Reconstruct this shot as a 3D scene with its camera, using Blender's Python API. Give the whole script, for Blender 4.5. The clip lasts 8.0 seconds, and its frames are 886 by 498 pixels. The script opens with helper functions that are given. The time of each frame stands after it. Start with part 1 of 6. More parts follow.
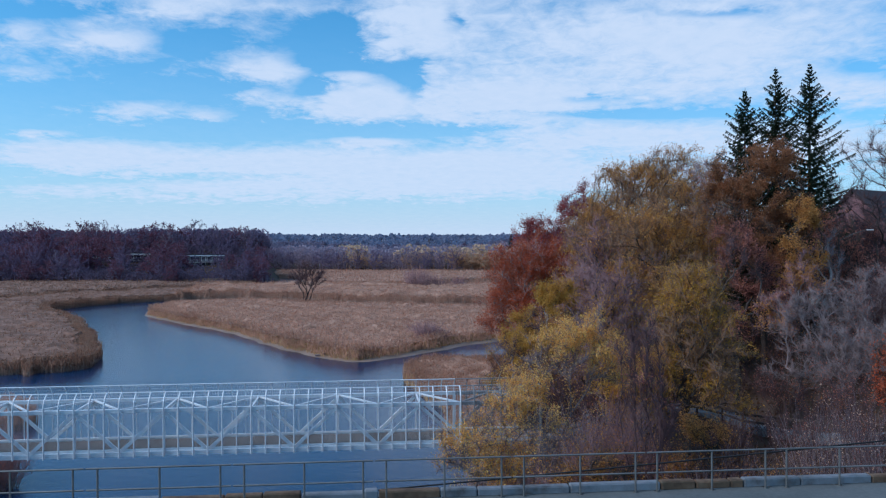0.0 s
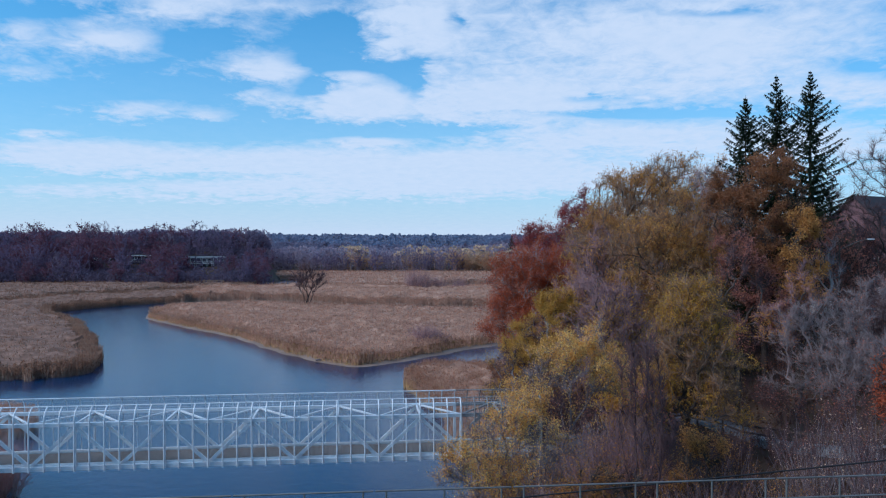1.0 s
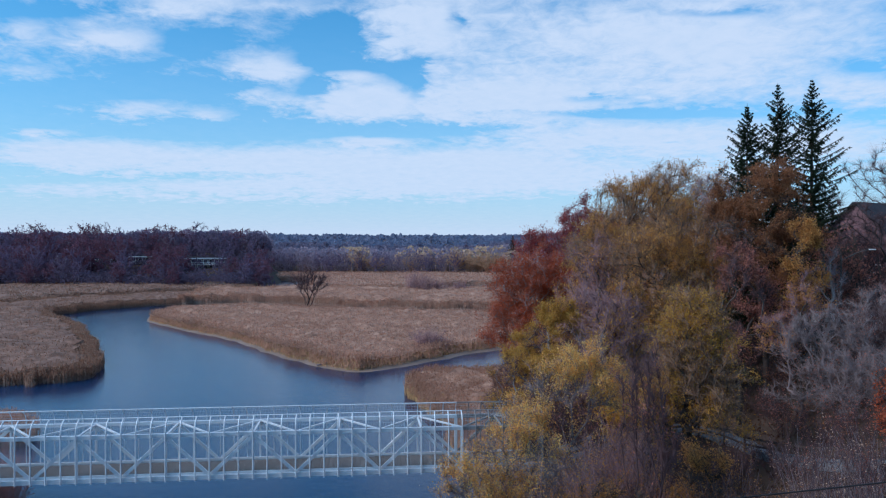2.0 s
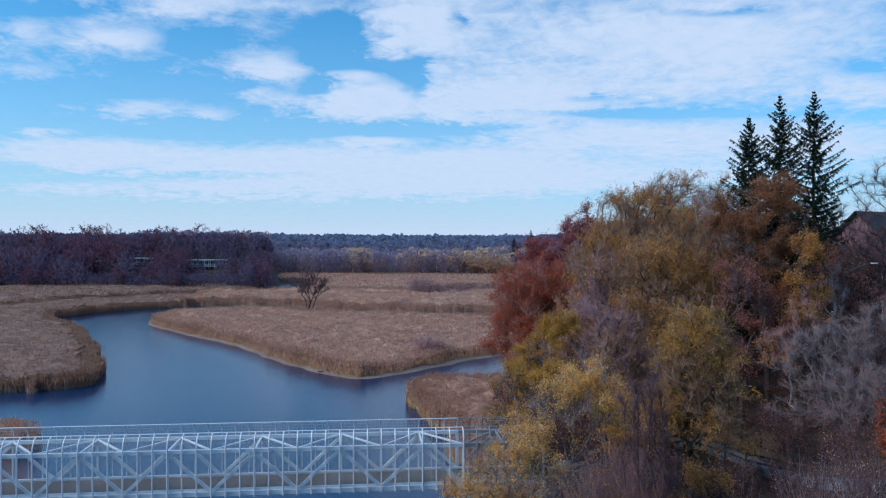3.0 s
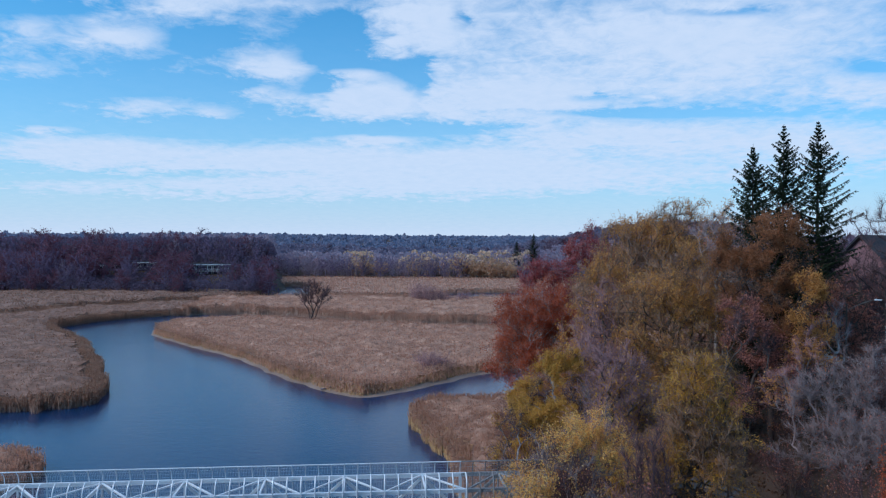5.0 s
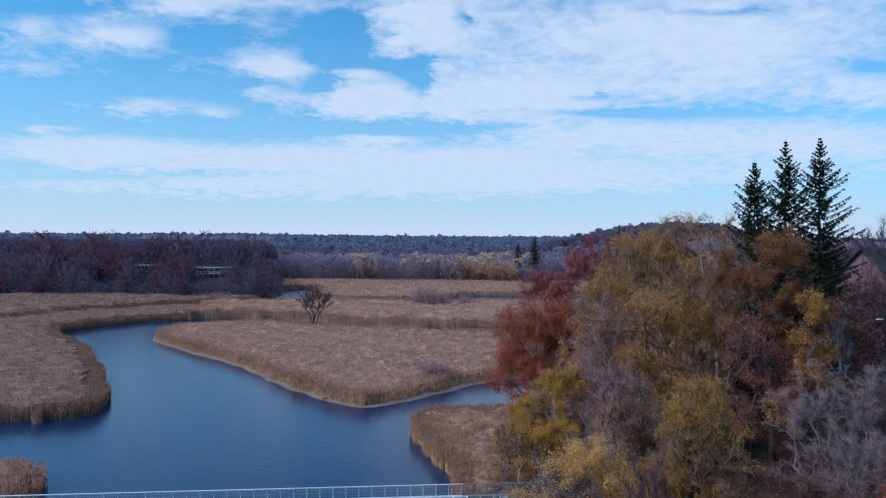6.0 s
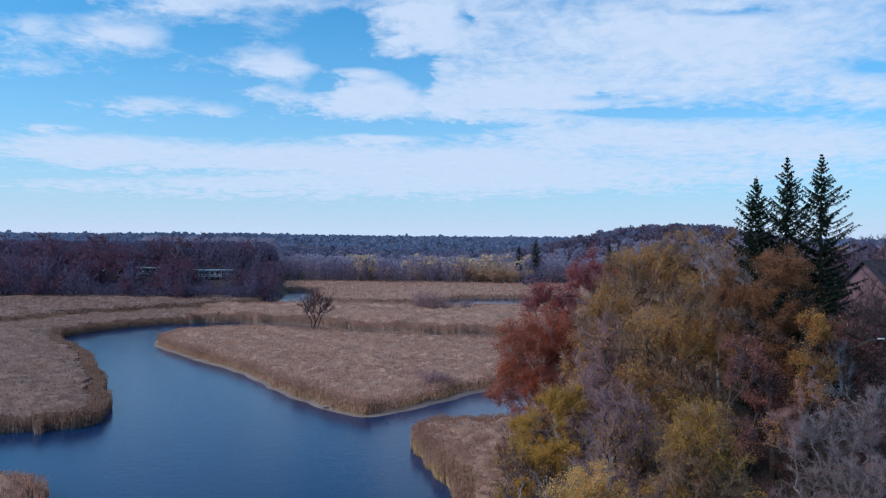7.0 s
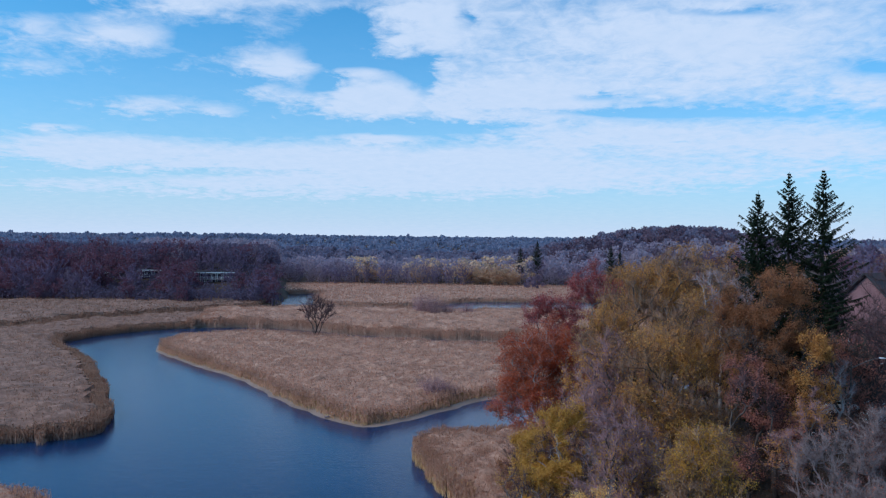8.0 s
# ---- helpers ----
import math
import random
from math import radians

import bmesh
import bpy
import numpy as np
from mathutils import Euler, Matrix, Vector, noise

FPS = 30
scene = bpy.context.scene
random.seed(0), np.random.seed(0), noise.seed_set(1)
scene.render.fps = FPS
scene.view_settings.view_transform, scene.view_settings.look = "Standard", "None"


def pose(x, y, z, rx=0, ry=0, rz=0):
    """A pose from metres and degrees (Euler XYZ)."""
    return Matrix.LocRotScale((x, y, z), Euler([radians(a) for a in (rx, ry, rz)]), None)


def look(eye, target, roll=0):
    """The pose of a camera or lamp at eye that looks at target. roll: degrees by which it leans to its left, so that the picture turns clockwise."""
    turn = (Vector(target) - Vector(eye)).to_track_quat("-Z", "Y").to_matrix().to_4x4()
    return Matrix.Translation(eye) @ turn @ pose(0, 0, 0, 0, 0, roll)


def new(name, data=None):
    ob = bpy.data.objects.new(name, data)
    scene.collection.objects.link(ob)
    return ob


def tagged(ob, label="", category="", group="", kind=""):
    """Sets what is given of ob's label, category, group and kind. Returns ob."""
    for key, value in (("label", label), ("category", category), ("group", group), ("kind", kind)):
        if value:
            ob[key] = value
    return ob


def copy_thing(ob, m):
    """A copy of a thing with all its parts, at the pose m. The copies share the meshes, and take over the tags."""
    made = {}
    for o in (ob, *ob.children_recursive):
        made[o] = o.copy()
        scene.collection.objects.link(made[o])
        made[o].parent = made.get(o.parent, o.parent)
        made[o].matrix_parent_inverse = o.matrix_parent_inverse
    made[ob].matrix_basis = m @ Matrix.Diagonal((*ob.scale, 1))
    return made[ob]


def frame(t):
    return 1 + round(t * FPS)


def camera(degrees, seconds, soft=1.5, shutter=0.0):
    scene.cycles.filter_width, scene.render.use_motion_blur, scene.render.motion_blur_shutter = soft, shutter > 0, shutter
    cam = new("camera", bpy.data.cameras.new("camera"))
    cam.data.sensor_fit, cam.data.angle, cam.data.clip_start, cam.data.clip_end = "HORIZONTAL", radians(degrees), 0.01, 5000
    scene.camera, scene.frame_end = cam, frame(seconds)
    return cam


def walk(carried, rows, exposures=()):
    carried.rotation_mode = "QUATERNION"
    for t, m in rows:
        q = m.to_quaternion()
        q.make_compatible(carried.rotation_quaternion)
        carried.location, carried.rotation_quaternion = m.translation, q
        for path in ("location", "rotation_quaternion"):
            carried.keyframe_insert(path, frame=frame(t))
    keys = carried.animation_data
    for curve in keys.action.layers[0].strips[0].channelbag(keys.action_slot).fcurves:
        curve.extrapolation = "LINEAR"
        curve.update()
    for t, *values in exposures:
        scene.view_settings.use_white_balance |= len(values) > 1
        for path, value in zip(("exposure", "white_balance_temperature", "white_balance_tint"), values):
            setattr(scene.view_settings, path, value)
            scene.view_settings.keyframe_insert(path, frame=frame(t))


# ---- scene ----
cam = camera(61.9, 8.0, soft=1.2)
METRES, EYE, TILT, LEAN, TURN = 10.0, 16.4, -0.4, 0.0, 0.0
ROWS = [
    (0.0, 0.0, 0.0, 0.0, 0.0, 0.0, -0.0),
    (0.5, 0.0005, 0.0001, 0.0394, 0.02, 0.0, -0.0),
    (1.0, 0.0013, -0.0004, 0.0744, 0.05, -0.02, -0.02),
    (1.5, 0.0003, 0.0002, 0.1129, 0.09, -0.03, -0.03),
    (3.0, -0.0055, -0.0021, 0.2606, 0.21, -0.07, -0.18),
    (3.5, -0.0076, -0.0036, 0.3282, 0.26, -0.09, -0.23),
    (4.0, -0.0089, -0.0045, 0.3956, 0.31, -0.11, -0.26),
    (4.5, -0.012, -0.0058, 0.4711, 0.36, -0.13, -0.31),
    (6.0, -0.0179, -0.0092, 0.6987, 0.5, -0.17, -0.43),
    (6.5, -0.0208, -0.0119, 0.7734, 0.54, -0.19, -0.49),
    (7.0, -0.0237, -0.015, 0.8487, 0.58, -0.2, -0.54),
    (7.5, -0.0257, -0.0179, 0.9235, 0.63, -0.21, -0.58),
    (8.0, -0.0286, -0.0208, 0.9991, 0.69, -0.22, -0.61),
]
walk(cam, [(t, pose(0, 0, EYE, TILT, LEAN, TURN) @ pose(METRES * x, METRES * y, METRES * z, 90 + pitch, roll, yaw)) for t, x, y, z, yaw, pitch, roll in ROWS], exposures=[(0.0, 0.0, 5850, 16), (8.0, 0.0, 5850, 16)])

# ---- world, sun and exposure ----
SUN_EL, SUN_AZ = 42.0, -110.0
world = bpy.data.worlds.new("sky_world")
scene.world = world
world.use_nodes = True
wt = world.node_tree
wt.nodes.clear()


def wnode(kind, **props):
    n = wt.nodes.new(kind)
    for k, v in props.items():
        setattr(n, k, v)
    return n


def wmath(op, a, b=None, c=None, clamp=False):
    n = wnode("ShaderNodeMath", operation=op, use_clamp=clamp)
    for i, v in enumerate((a, b, c)):
        if v is None:
            continue
        if isinstance(v, (int, float)):
            n.inputs[i].default_value = v
        else:
            wt.links.new(v, n.inputs[i])
    return n.outputs[0]


sky = wnode("ShaderNodeTexSky", sky_type="NISHITA", sun_disc=False, sun_elevation=radians(SUN_EL), sun_rotation=radians(SUN_AZ), altitude=100.0, air_density=1.0, dust_density=1.2, ozone_density=2.5)
coord = wnode("ShaderNodeTexCoord")
sep = wnode("ShaderNodeSeparateXYZ")
wt.links.new(coord.outputs["Generated"], sep.inputs[0])
dx, dy, dz = sep.outputs
# cloud sheet: the direction met with a high flat layer
up = wmath("ADD", wmath("MAXIMUM", dz, 0.0), 0.13)
sheet = wnode("ShaderNodeCombineXYZ")
wt.links.new(wmath("DIVIDE", dx, up), sheet.inputs[0])
wt.links.new(wmath("MULTIPLY", wmath("DIVIDE", dy, up), 0.9), sheet.inputs[1])


def wnoise(scale, detail, rough, distort=0.0):
    n = wnode("ShaderNodeTexNoise")
    n.inputs["Scale"].default_value, n.inputs["Detail"].default_value = scale, detail
    n.inputs["Roughness"].default_value, n.inputs["Distortion"].default_value = rough, distort
    wt.links.new(sheet.outputs[0], n.inputs["Vector"])
    return n.outputs[0]


big = wnoise(1.6, 4.0, 0.55, 0.4)
middle = wnoise(4.2, 5.0, 0.6, 0.5)
fine = wnoise(13.0, 8.0, 0.66, 0.4)
# banks and gaps of cloud: tangent of azimuth, tangent of elevation, half sizes, weight
BANKS = [
    (-0.447, 0.273, 0.062, 0.016, 0.42), (-0.58, 0.283, 0.05, 0.018, 0.24), (-0.57, 0.231, 0.05, 0.013, 0.2),
    (-0.347, 0.322, 0.1, 0.02, 0.36), (-0.19, 0.32, 0.06, 0.01, 0.16), (-0.236, 0.235, 0.06, 0.019, 0.46),
    (-0.255, 0.202, 0.024, 0.01, 0.25), (-0.12, 0.19, 0.09, 0.025, 0.55), (-0.118, 0.226, 0.06, 0.009, 0.3),
    (-0.416, 0.18, 0.07, 0.014, 0.3), (-0.315, 0.172, 0.03, 0.01, 0.28), (-0.045, 0.3, 0.075, 0.045, 0.45),
    (0.08, 0.192, 0.115, 0.032, 0.5), (0.32, 0.265, 0.3, 0.08, 0.45), (0.24, 0.143, 0.18, 0.02, 0.42),
    (0.52, 0.13, 0.14, 0.03, 0.35), (0.57, 0.205, 0.07, 0.018, 0.3), (-0.1, 0.137, 0.058, 0.008, 0.34),
    (-0.52, 0.121, 0.15, 0.022, 0.42), (-0.23, 0.112, 0.26, 0.022, 0.36), (0.03, 0.112, 0.06, 0.014, 0.26),
    (-0.55, 0.151, 0.05, 0.005, 0.25), (-0.3, 0.072, 0.5, 0.024, 0.36), (0.12, 0.095, 0.35, 0.028, 0.4),
]
GAPS = [
    (-0.175, 0.215, 0.022, 0.02, -0.4), (-0.045, 0.215, 0.018, 0.03, -0.3), (-0.16, 0.245, 0.05, 0.008, -0.35),
    (-0.145, 0.275, 0.05, 0.04, -0.4), (-0.07, 0.232, 0.035, 0.014, -0.35), (0.016, 0.302, 0.013, 0.014, -0.35),
    (-0.53, 0.316, 0.07, 0.01, -0.3), (-0.35, 0.272, 0.045, 0.014, -0.3), (-0.34, 0.212, 0.09, 0.01, -0.25),
    (-0.06, 0.154, 0.13, 0.007, -0.36), (-0.29, 0.152, 0.14, 0.008, -0.34), (-0.48, 0.205, 0.1, 0.009, -0.25),
    (0.27, 0.176, 0.16, 0.005, -0.36), (0.19, 0.196, 0.035, 0.005, -0.3), (0.37, 0.312, 0.06, 0.007, -0.3),
    (0.58, 0.24, 0.05, 0.01, -0.25), (-0.57, 0.167, 0.06, 0.007, -0.25), (-0.42, 0.088, 0.26, 0.008, -0.2),
]
ahead = wmath("MAXIMUM", dy, 0.08)
ta, te = wmath("DIVIDE", dx, ahead), wmath("DIVIDE", dz, ahead)
ta = wmath("ADD", ta, wmath("ADD", wmath("MULTIPLY", wmath("SUBTRACT", middle, 0.5), 0.08), wmath("MULTIPLY", wmath("SUBTRACT", fine, 0.5), 0.04)))
te = wmath("ADD", te, wmath("ADD", wmath("MULTIPLY", wmath("SUBTRACT", middle, 0.5), 0.02), wmath("MULTIPLY", wmath("SUBTRACT", fine, 0.5), 0.012)))
cover = None
for ca, ce, wa, we, amount in BANKS + GAPS:
    qa = wmath("POWER", wmath("ABSOLUTE", wmath("DIVIDE", wmath("SUBTRACT", ta, ca), wa)), 2.0)
    qe = wmath("POWER", wmath("ABSOLUTE", wmath("DIVIDE", wmath("SUBTRACT", te, ce), we)), 2.0)
    g = wmath("MULTIPLY", wmath("EXPONENT", wmath("MULTIPLY", wmath("ADD", qa, qe), -1.0)), amount)
    cover = g if cover is None else wmath("ADD", cover, g)
# extra cloud added overhead, out of view, to whiten the light
high = wnode("ShaderNodeMapRange", interpolation_type="SMOOTHSTEP")
wt.links.new(dz, high.inputs["Value"])
high.inputs["From Min"].default_value, high.inputs["From Max"].default_value, high.inputs["To Max"].default_value = 0.4, 0.7, 0.06
cover = wmath("ADD", cover, high.outputs[0])
density = wmath("ADD", wmath("ADD", wmath("ADD", wmath("MULTIPLY", big, 0.3), wmath("MULTIPLY", middle, 0.45)), wmath("MULTIPLY", fine, 0.52)), cover)
ramp = wnode("ShaderNodeMapRange", interpolation_type="SMOOTHSTEP")
wt.links.new(density, ramp.inputs["Value"])
ramp.inputs["From Min"].default_value, ramp.inputs["From Max"].default_value = 0.45, 1.09
ramp.inputs["To Max"].default_value = 0.95
veil = wmath("MULTIPLY", wmath("POWER", wmath("SUBTRACT", 1.0, wmath("MAXIMUM", dz, 0.0), clamp=True), 6.6), 1.0)
amount = wmath("MAXIMUM", ramp.outputs[0], veil)
shade = wnode("ShaderNodeMix", data_type="RGBA")
shade.inputs["A"].default_value, shade.inputs["B"].default_value = (5.4, 6.85, 8.1, 1), (6.9, 7.8, 8.6, 1)
wt.links.new(fine, shade.inputs["Factor"])
tint = wnode("ShaderNodeMix", data_type="RGBA", blend_type="MULTIPLY")
tint.inputs["Factor"].default_value = 1.0
tint.inputs["B"].default_value = (0.2, 1.25, 1.55, 1)
wt.links.new(sky.outputs[0], tint.inputs["A"])
mixed = wnode("ShaderNodeMix", data_type="RGBA")
wt.links.new(amount, mixed.inputs["Factor"])
wt.links.new(tint.outputs["Result"], mixed.inputs["A"])
wt.links.new(shade.outputs["Result"], mixed.inputs["B"])
back = wnode("ShaderNodeBackground")
back.inputs["Strength"].default_value = 0.1
wt.links.new(mixed.outputs["Result"], back.inputs["Color"])
wout = wnode("ShaderNodeOutputWorld")
wt.links.new(back.outputs[0], wout.inputs[0])

sun = new("sun", bpy.data.lights.new("sun", "SUN"))
sun.data.energy, sun.data.angle, sun.data.color = 2.35, radians(20), (1.0, 0.88, 0.78)
sun_way = Vector((math.sin(radians(SUN_AZ)) * math.cos(radians(SUN_EL)), math.cos(radians(SUN_AZ)) * math.cos(radians(SUN_EL)), math.sin(radians(SUN_EL))))
sun.matrix_world = look(tuple(sun_way * 300), (0, 0, 0))


# ---- materials ----
def material(name, colours, scale=1.0, rough=0.85, metal=0.0, bump=0.2, fine_scale=12.0, island=0.0, stretch=(1, 1, 1), translucent=0.0, obj_random=0.0, spec=0.3):
    """Two scales of noise, and if wanted a random value an island, through a ramp of the colours."""
    m = bpy.data.materials.new(name)
    m.use_nodes = True
    nt = m.node_tree
    bsdf = nt.nodes["Principled BSDF"]
    tc = nt.nodes.new("ShaderNodeTexCoord")
    mp = nt.nodes.new("ShaderNodeMapping")
    mp.inputs["Scale"].default_value = stretch
    nt.links.new(tc.outputs["Object"], mp.inputs["Vector"])

    def noise_at(sc, det):
        n = nt.nodes.new("ShaderNodeTexNoise")
        n.inputs["Scale"].default_value, n.inputs["Detail"].default_value, n.inputs["Roughness"].default_value = sc, det, 0.6
        nt.links.new(mp.outputs[0], n.inputs["Vector"])
        return n.outputs[0]

    def mth(op, a, b):
        n = nt.nodes.new("ShaderNodeMath")
        n.operation = op
        for i, v in enumerate((a, b)):
            if isinstance(v, (int, float)):
                n.inputs[i].default_value = v
            else:
                nt.links.new(v, n.inputs[i])
        return n.outputs[0]

    broad, small = noise_at(scale, 3.0), noise_at(fine_scale, 5.0)
    val = mth("ADD", mth("MULTIPLY", broad, 0.6), mth("MULTIPLY", small, 0.4))
    # spread the middle-heavy noise
    val = mth("ADD", mth("MULTIPLY", mth("SUBTRACT", val, 0.5), 2.6), 0.5)
    if island:
        geo = nt.nodes.new("ShaderNodeNewGeometry")
        val = mth("ADD", mth("MULTIPLY", val, 1 - island), mth("MULTIPLY", geo.outputs["Random Per Island"], island))
    if obj_random:
        oi = nt.nodes.new("ShaderNodeObjectInfo")
        val = mth("ADD", mth("MULTIPLY", val, 1 - obj_random), mth("MULTIPLY", oi.outputs["Random"], obj_random))
    cr = nt.nodes.new("ShaderNodeValToRGB")
    els = cr.color_ramp.elements
    while len(els) < len(colours):
        els.new(0.5)
    for i, c in enumerate(colours):
        els[i].position = i / max(1, len(colours) - 1)
        els[i].color = (*c, 1)
    nt.links.new(val, cr.inputs[0])
    nt.links.new(cr.outputs[0], bsdf.inputs["Base Color"])
    bsdf.inputs["Roughness"].default_value, bsdf.inputs["Metallic"].default_value = rough, metal
    bsdf.inputs["Specular IOR Level"].default_value = spec
    if bump:
        bp = nt.nodes.new("ShaderNodeBump")
        bp.inputs["Strength"].default_value, bp.inputs["Distance"].default_value = bump, 0.05
        nt.links.new(small, bp.inputs["Height"])
        nt.links.new(bp.outputs[0], bsdf.inputs["Normal"])
    if translucent:
        tr = nt.nodes.new("ShaderNodeBsdfTranslucent")
        nt.links.new(cr.outputs[0], tr.inputs["Color"])
        mx = nt.nodes.new("ShaderNodeMixShader")
        mx.inputs[0].default_value = translucent
        nt.links.new(bsdf.outputs[0], mx.inputs[1])
        nt.links.new(tr.outputs[0], mx.inputs[2])
        nt.links.new(mx.outputs[0], nt.nodes["Material Output"].inputs["Surface"])
    return m


def leaf_material(name, colours, scale=0.35):
    return material(name, colours, scale=scale, rough=0.7, bump=0.0, fine_scale=1.6, island=0.45, translucent=0.38, spec=0.15)


M_BARK = material("bark", [(0.033, 0.025, 0.022), (0.072, 0.056, 0.05), (0.111, 0.09, 0.081)], scale=0.6, fine_scale=6, bump=0.5, stretch=(3, 3, 0.6))
M_BARK_DARK = material("dark_bark", [(0.02, 0.016, 0.016), (0.042, 0.033, 0.032), (0.07, 0.056, 0.053)], scale=0.6, fine_scale=6, bump=0.5, stretch=(3, 3, 0.6))
M_BARK_GREY = material("grey_bark", [(0.16, 0.14, 0.135), (0.3, 0.265, 0.255), (0.44, 0.4, 0.385)], scale=0.6, fine_scale=6, bump=0.4)
M_TWIG_PURPLE = material("purple_brown_twigs", [(0.0506, 0.0284, 0.032), (0.0924, 0.0529, 0.057), (0.15, 0.0911, 0.097)], scale=0.4, fine_scale=3, bump=0, island=0.4)
M_TWIG_GREY = material("pale_grey_twigs", [(0.151, 0.117, 0.123), (0.272, 0.213, 0.223), (0.423, 0.347, 0.357)], scale=0.4, fine_scale=3, bump=0, island=0.4)
M_TWIG_DULL = material("dull_grey_twigs", [(0.108, 0.085, 0.089), (0.204, 0.163, 0.168), (0.324, 0.271, 0.275)], scale=0.4, fine_scale=3, bump=0, island=0.4)
# darker copy of the bridge steel, standing in for tree shade
M_STEEL_SHADED = material("tree_shaded_steel", [(0.16, 0.16, 0.165), (0.24, 0.24, 0.245), (0.32, 0.32, 0.325)], scale=0.8, fine_scale=6, rough=0.6, metal=0.2, bump=0.1)
M_TWIG_OLIVE = material("olive_brown_twigs", [(0.155, 0.0892, 0.066), (0.245, 0.148, 0.099), (0.337, 0.21, 0.139)], scale=0.3, fine_scale=2, bump=0, island=0.4)
M_TWIG_MAUVE = material("mauve_brown_twigs", [(0.172, 0.099, 0.109), (0.278, 0.164, 0.173), (0.384, 0.237, 0.243)], scale=0.3, fine_scale=2, bump=0, island=0.4)
L_WILLOW = leaf_material("willow_leaves", [(0.299, 0.142, 0.057), (0.501, 0.24, 0.0741), (0.704, 0.341, 0.0874), (0.825, 0.469, 0.114)])
L_GOLD = leaf_material("gold_leaves", [(0.371, 0.166, 0.0541), (0.52, 0.248, 0.0731), (0.631, 0.339, 0.11)])
L_YELLOW = leaf_material("pale_yellow_leaves", [(0.533, 0.231, 0.0665), (0.818, 0.386, 0.102), (0.85, 0.554, 0.173), (0.85, 0.704, 0.306)])
L_OLIVE = leaf_material("olive_yellow_leaves", [(0.388, 0.197, 0.0427), (0.593, 0.311, 0.057), (0.798, 0.456, 0.076)])
L_BRIGHT = leaf_material("bright_olive_leaves", [(0.384, 0.197, 0.0475), (0.566, 0.306, 0.0665), (0.747, 0.435, 0.095)])
L_RED = leaf_material("oak_red_leaves", [(0.207, 0.044, 0.0273), (0.378, 0.0858, 0.042), (0.549, 0.138, 0.0651), (0.659, 0.22, 0.105)])
L_DARKRED = leaf_material("dark_red_leaves", [(0.207, 0.042, 0.0475), (0.356, 0.072, 0.0712), (0.483, 0.12, 0.104)])
L_ORANGE = leaf_material("orange_brown_leaves", [(0.202, 0.0828, 0.0437), (0.354, 0.151, 0.0712), (0.486, 0.221, 0.104)])
L_SPRUCE = leaf_material("spruce_needles", [(0.0162, 0.0286, 0.0175), (0.0324, 0.052, 0.03), (0.0607, 0.0845, 0.045)])
L_RUSSET = leaf_material("russet_leaves", [(0.274, 0.0979, 0.076), (0.436, 0.167, 0.123), (0.585, 0.248, 0.182)])
L_LITTER = leaf_material("fallen_leaves", [(0.05, 0.028, 0.022), (0.1, 0.055, 0.038), (0.17, 0.095, 0.06), (0.25, 0.15, 0.09)])
L_DOTS = leaf_material("pale_withered_leaves", [(0.468, 0.286, 0.221), (0.65, 0.429, 0.312), (0.806, 0.572, 0.429)])
M_REED = material("dry_reed_blades", [(0.347, 0.189, 0.133), (0.525, 0.299, 0.212), (0.714, 0.436, 0.329)], scale=0.06, fine_scale=1.1, bump=0, island=0.4, rough=0.85, translucent=0.45)
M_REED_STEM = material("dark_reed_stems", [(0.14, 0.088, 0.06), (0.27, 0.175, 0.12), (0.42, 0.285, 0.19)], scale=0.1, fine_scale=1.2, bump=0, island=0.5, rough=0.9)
M_REED_BROWN = material("brown_reed_leaves", [(0.2, 0.108, 0.075), (0.33, 0.19, 0.132), (0.46, 0.285, 0.205)], scale=0.06, fine_scale=1.1, bump=0, island=0.4, rough=0.85, translucent=0.45)
M_REED_RUSSET = material("russet_reed_plumes", [(0.263, 0.13, 0.09), (0.439, 0.242, 0.169), (0.585, 0.363, 0.264)], scale=0.15, fine_scale=0.9, bump=0, island=0.4, rough=0.8, translucent=0.45)
M_THATCH = material("dry_reed_thatch", [(0.09, 0.048, 0.032), (0.32, 0.18, 0.125), (0.54, 0.33, 0.235)], scale=0.45, fine_scale=2.0, bump=1.0, rough=0.9)
M_MUD = material("wet_mud", [(0.153, 0.106, 0.0837), (0.224, 0.16, 0.128), (0.306, 0.223, 0.181)], scale=0.2, fine_scale=3, rough=0.6, bump=0.4)
M_GROUND = material("leaf_littered_ground", [(0.03, 0.02, 0.016), (0.055, 0.036, 0.028), (0.085, 0.055, 0.04), (0.05, 0.042, 0.026)], scale=0.05, fine_scale=1.4, rough=0.95, bump=0.8)
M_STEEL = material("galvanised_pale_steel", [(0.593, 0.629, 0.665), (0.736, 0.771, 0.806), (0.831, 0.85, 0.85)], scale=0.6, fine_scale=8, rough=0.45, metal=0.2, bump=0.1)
M_STEEL_DARK = material("weathered_galvanised_steel", [(0.111, 0.107, 0.104), (0.178, 0.172, 0.167), (0.238, 0.23, 0.225)], scale=0.8, fine_scale=8, rough=0.5, metal=0.4, bump=0.1)
M_WIRE = material("galvanised_wire", [(0.45, 0.47, 0.5), (0.6, 0.62, 0.65)], scale=0.6, fine_scale=8, rough=0.5, metal=0.2, bump=0)
M_DECK = material("weathered_timber_deck", [(0.089, 0.077, 0.069), (0.13, 0.115, 0.106), (0.162, 0.148, 0.143)], scale=0.5, fine_scale=4, bump=0.3, obj_random=0.4)
M_JETTY = material("brown_jetty_timber", [(0.16, 0.1, 0.075), (0.23, 0.15, 0.115), (0.3, 0.2, 0.155)], scale=0.6, fine_scale=5, bump=0.2)
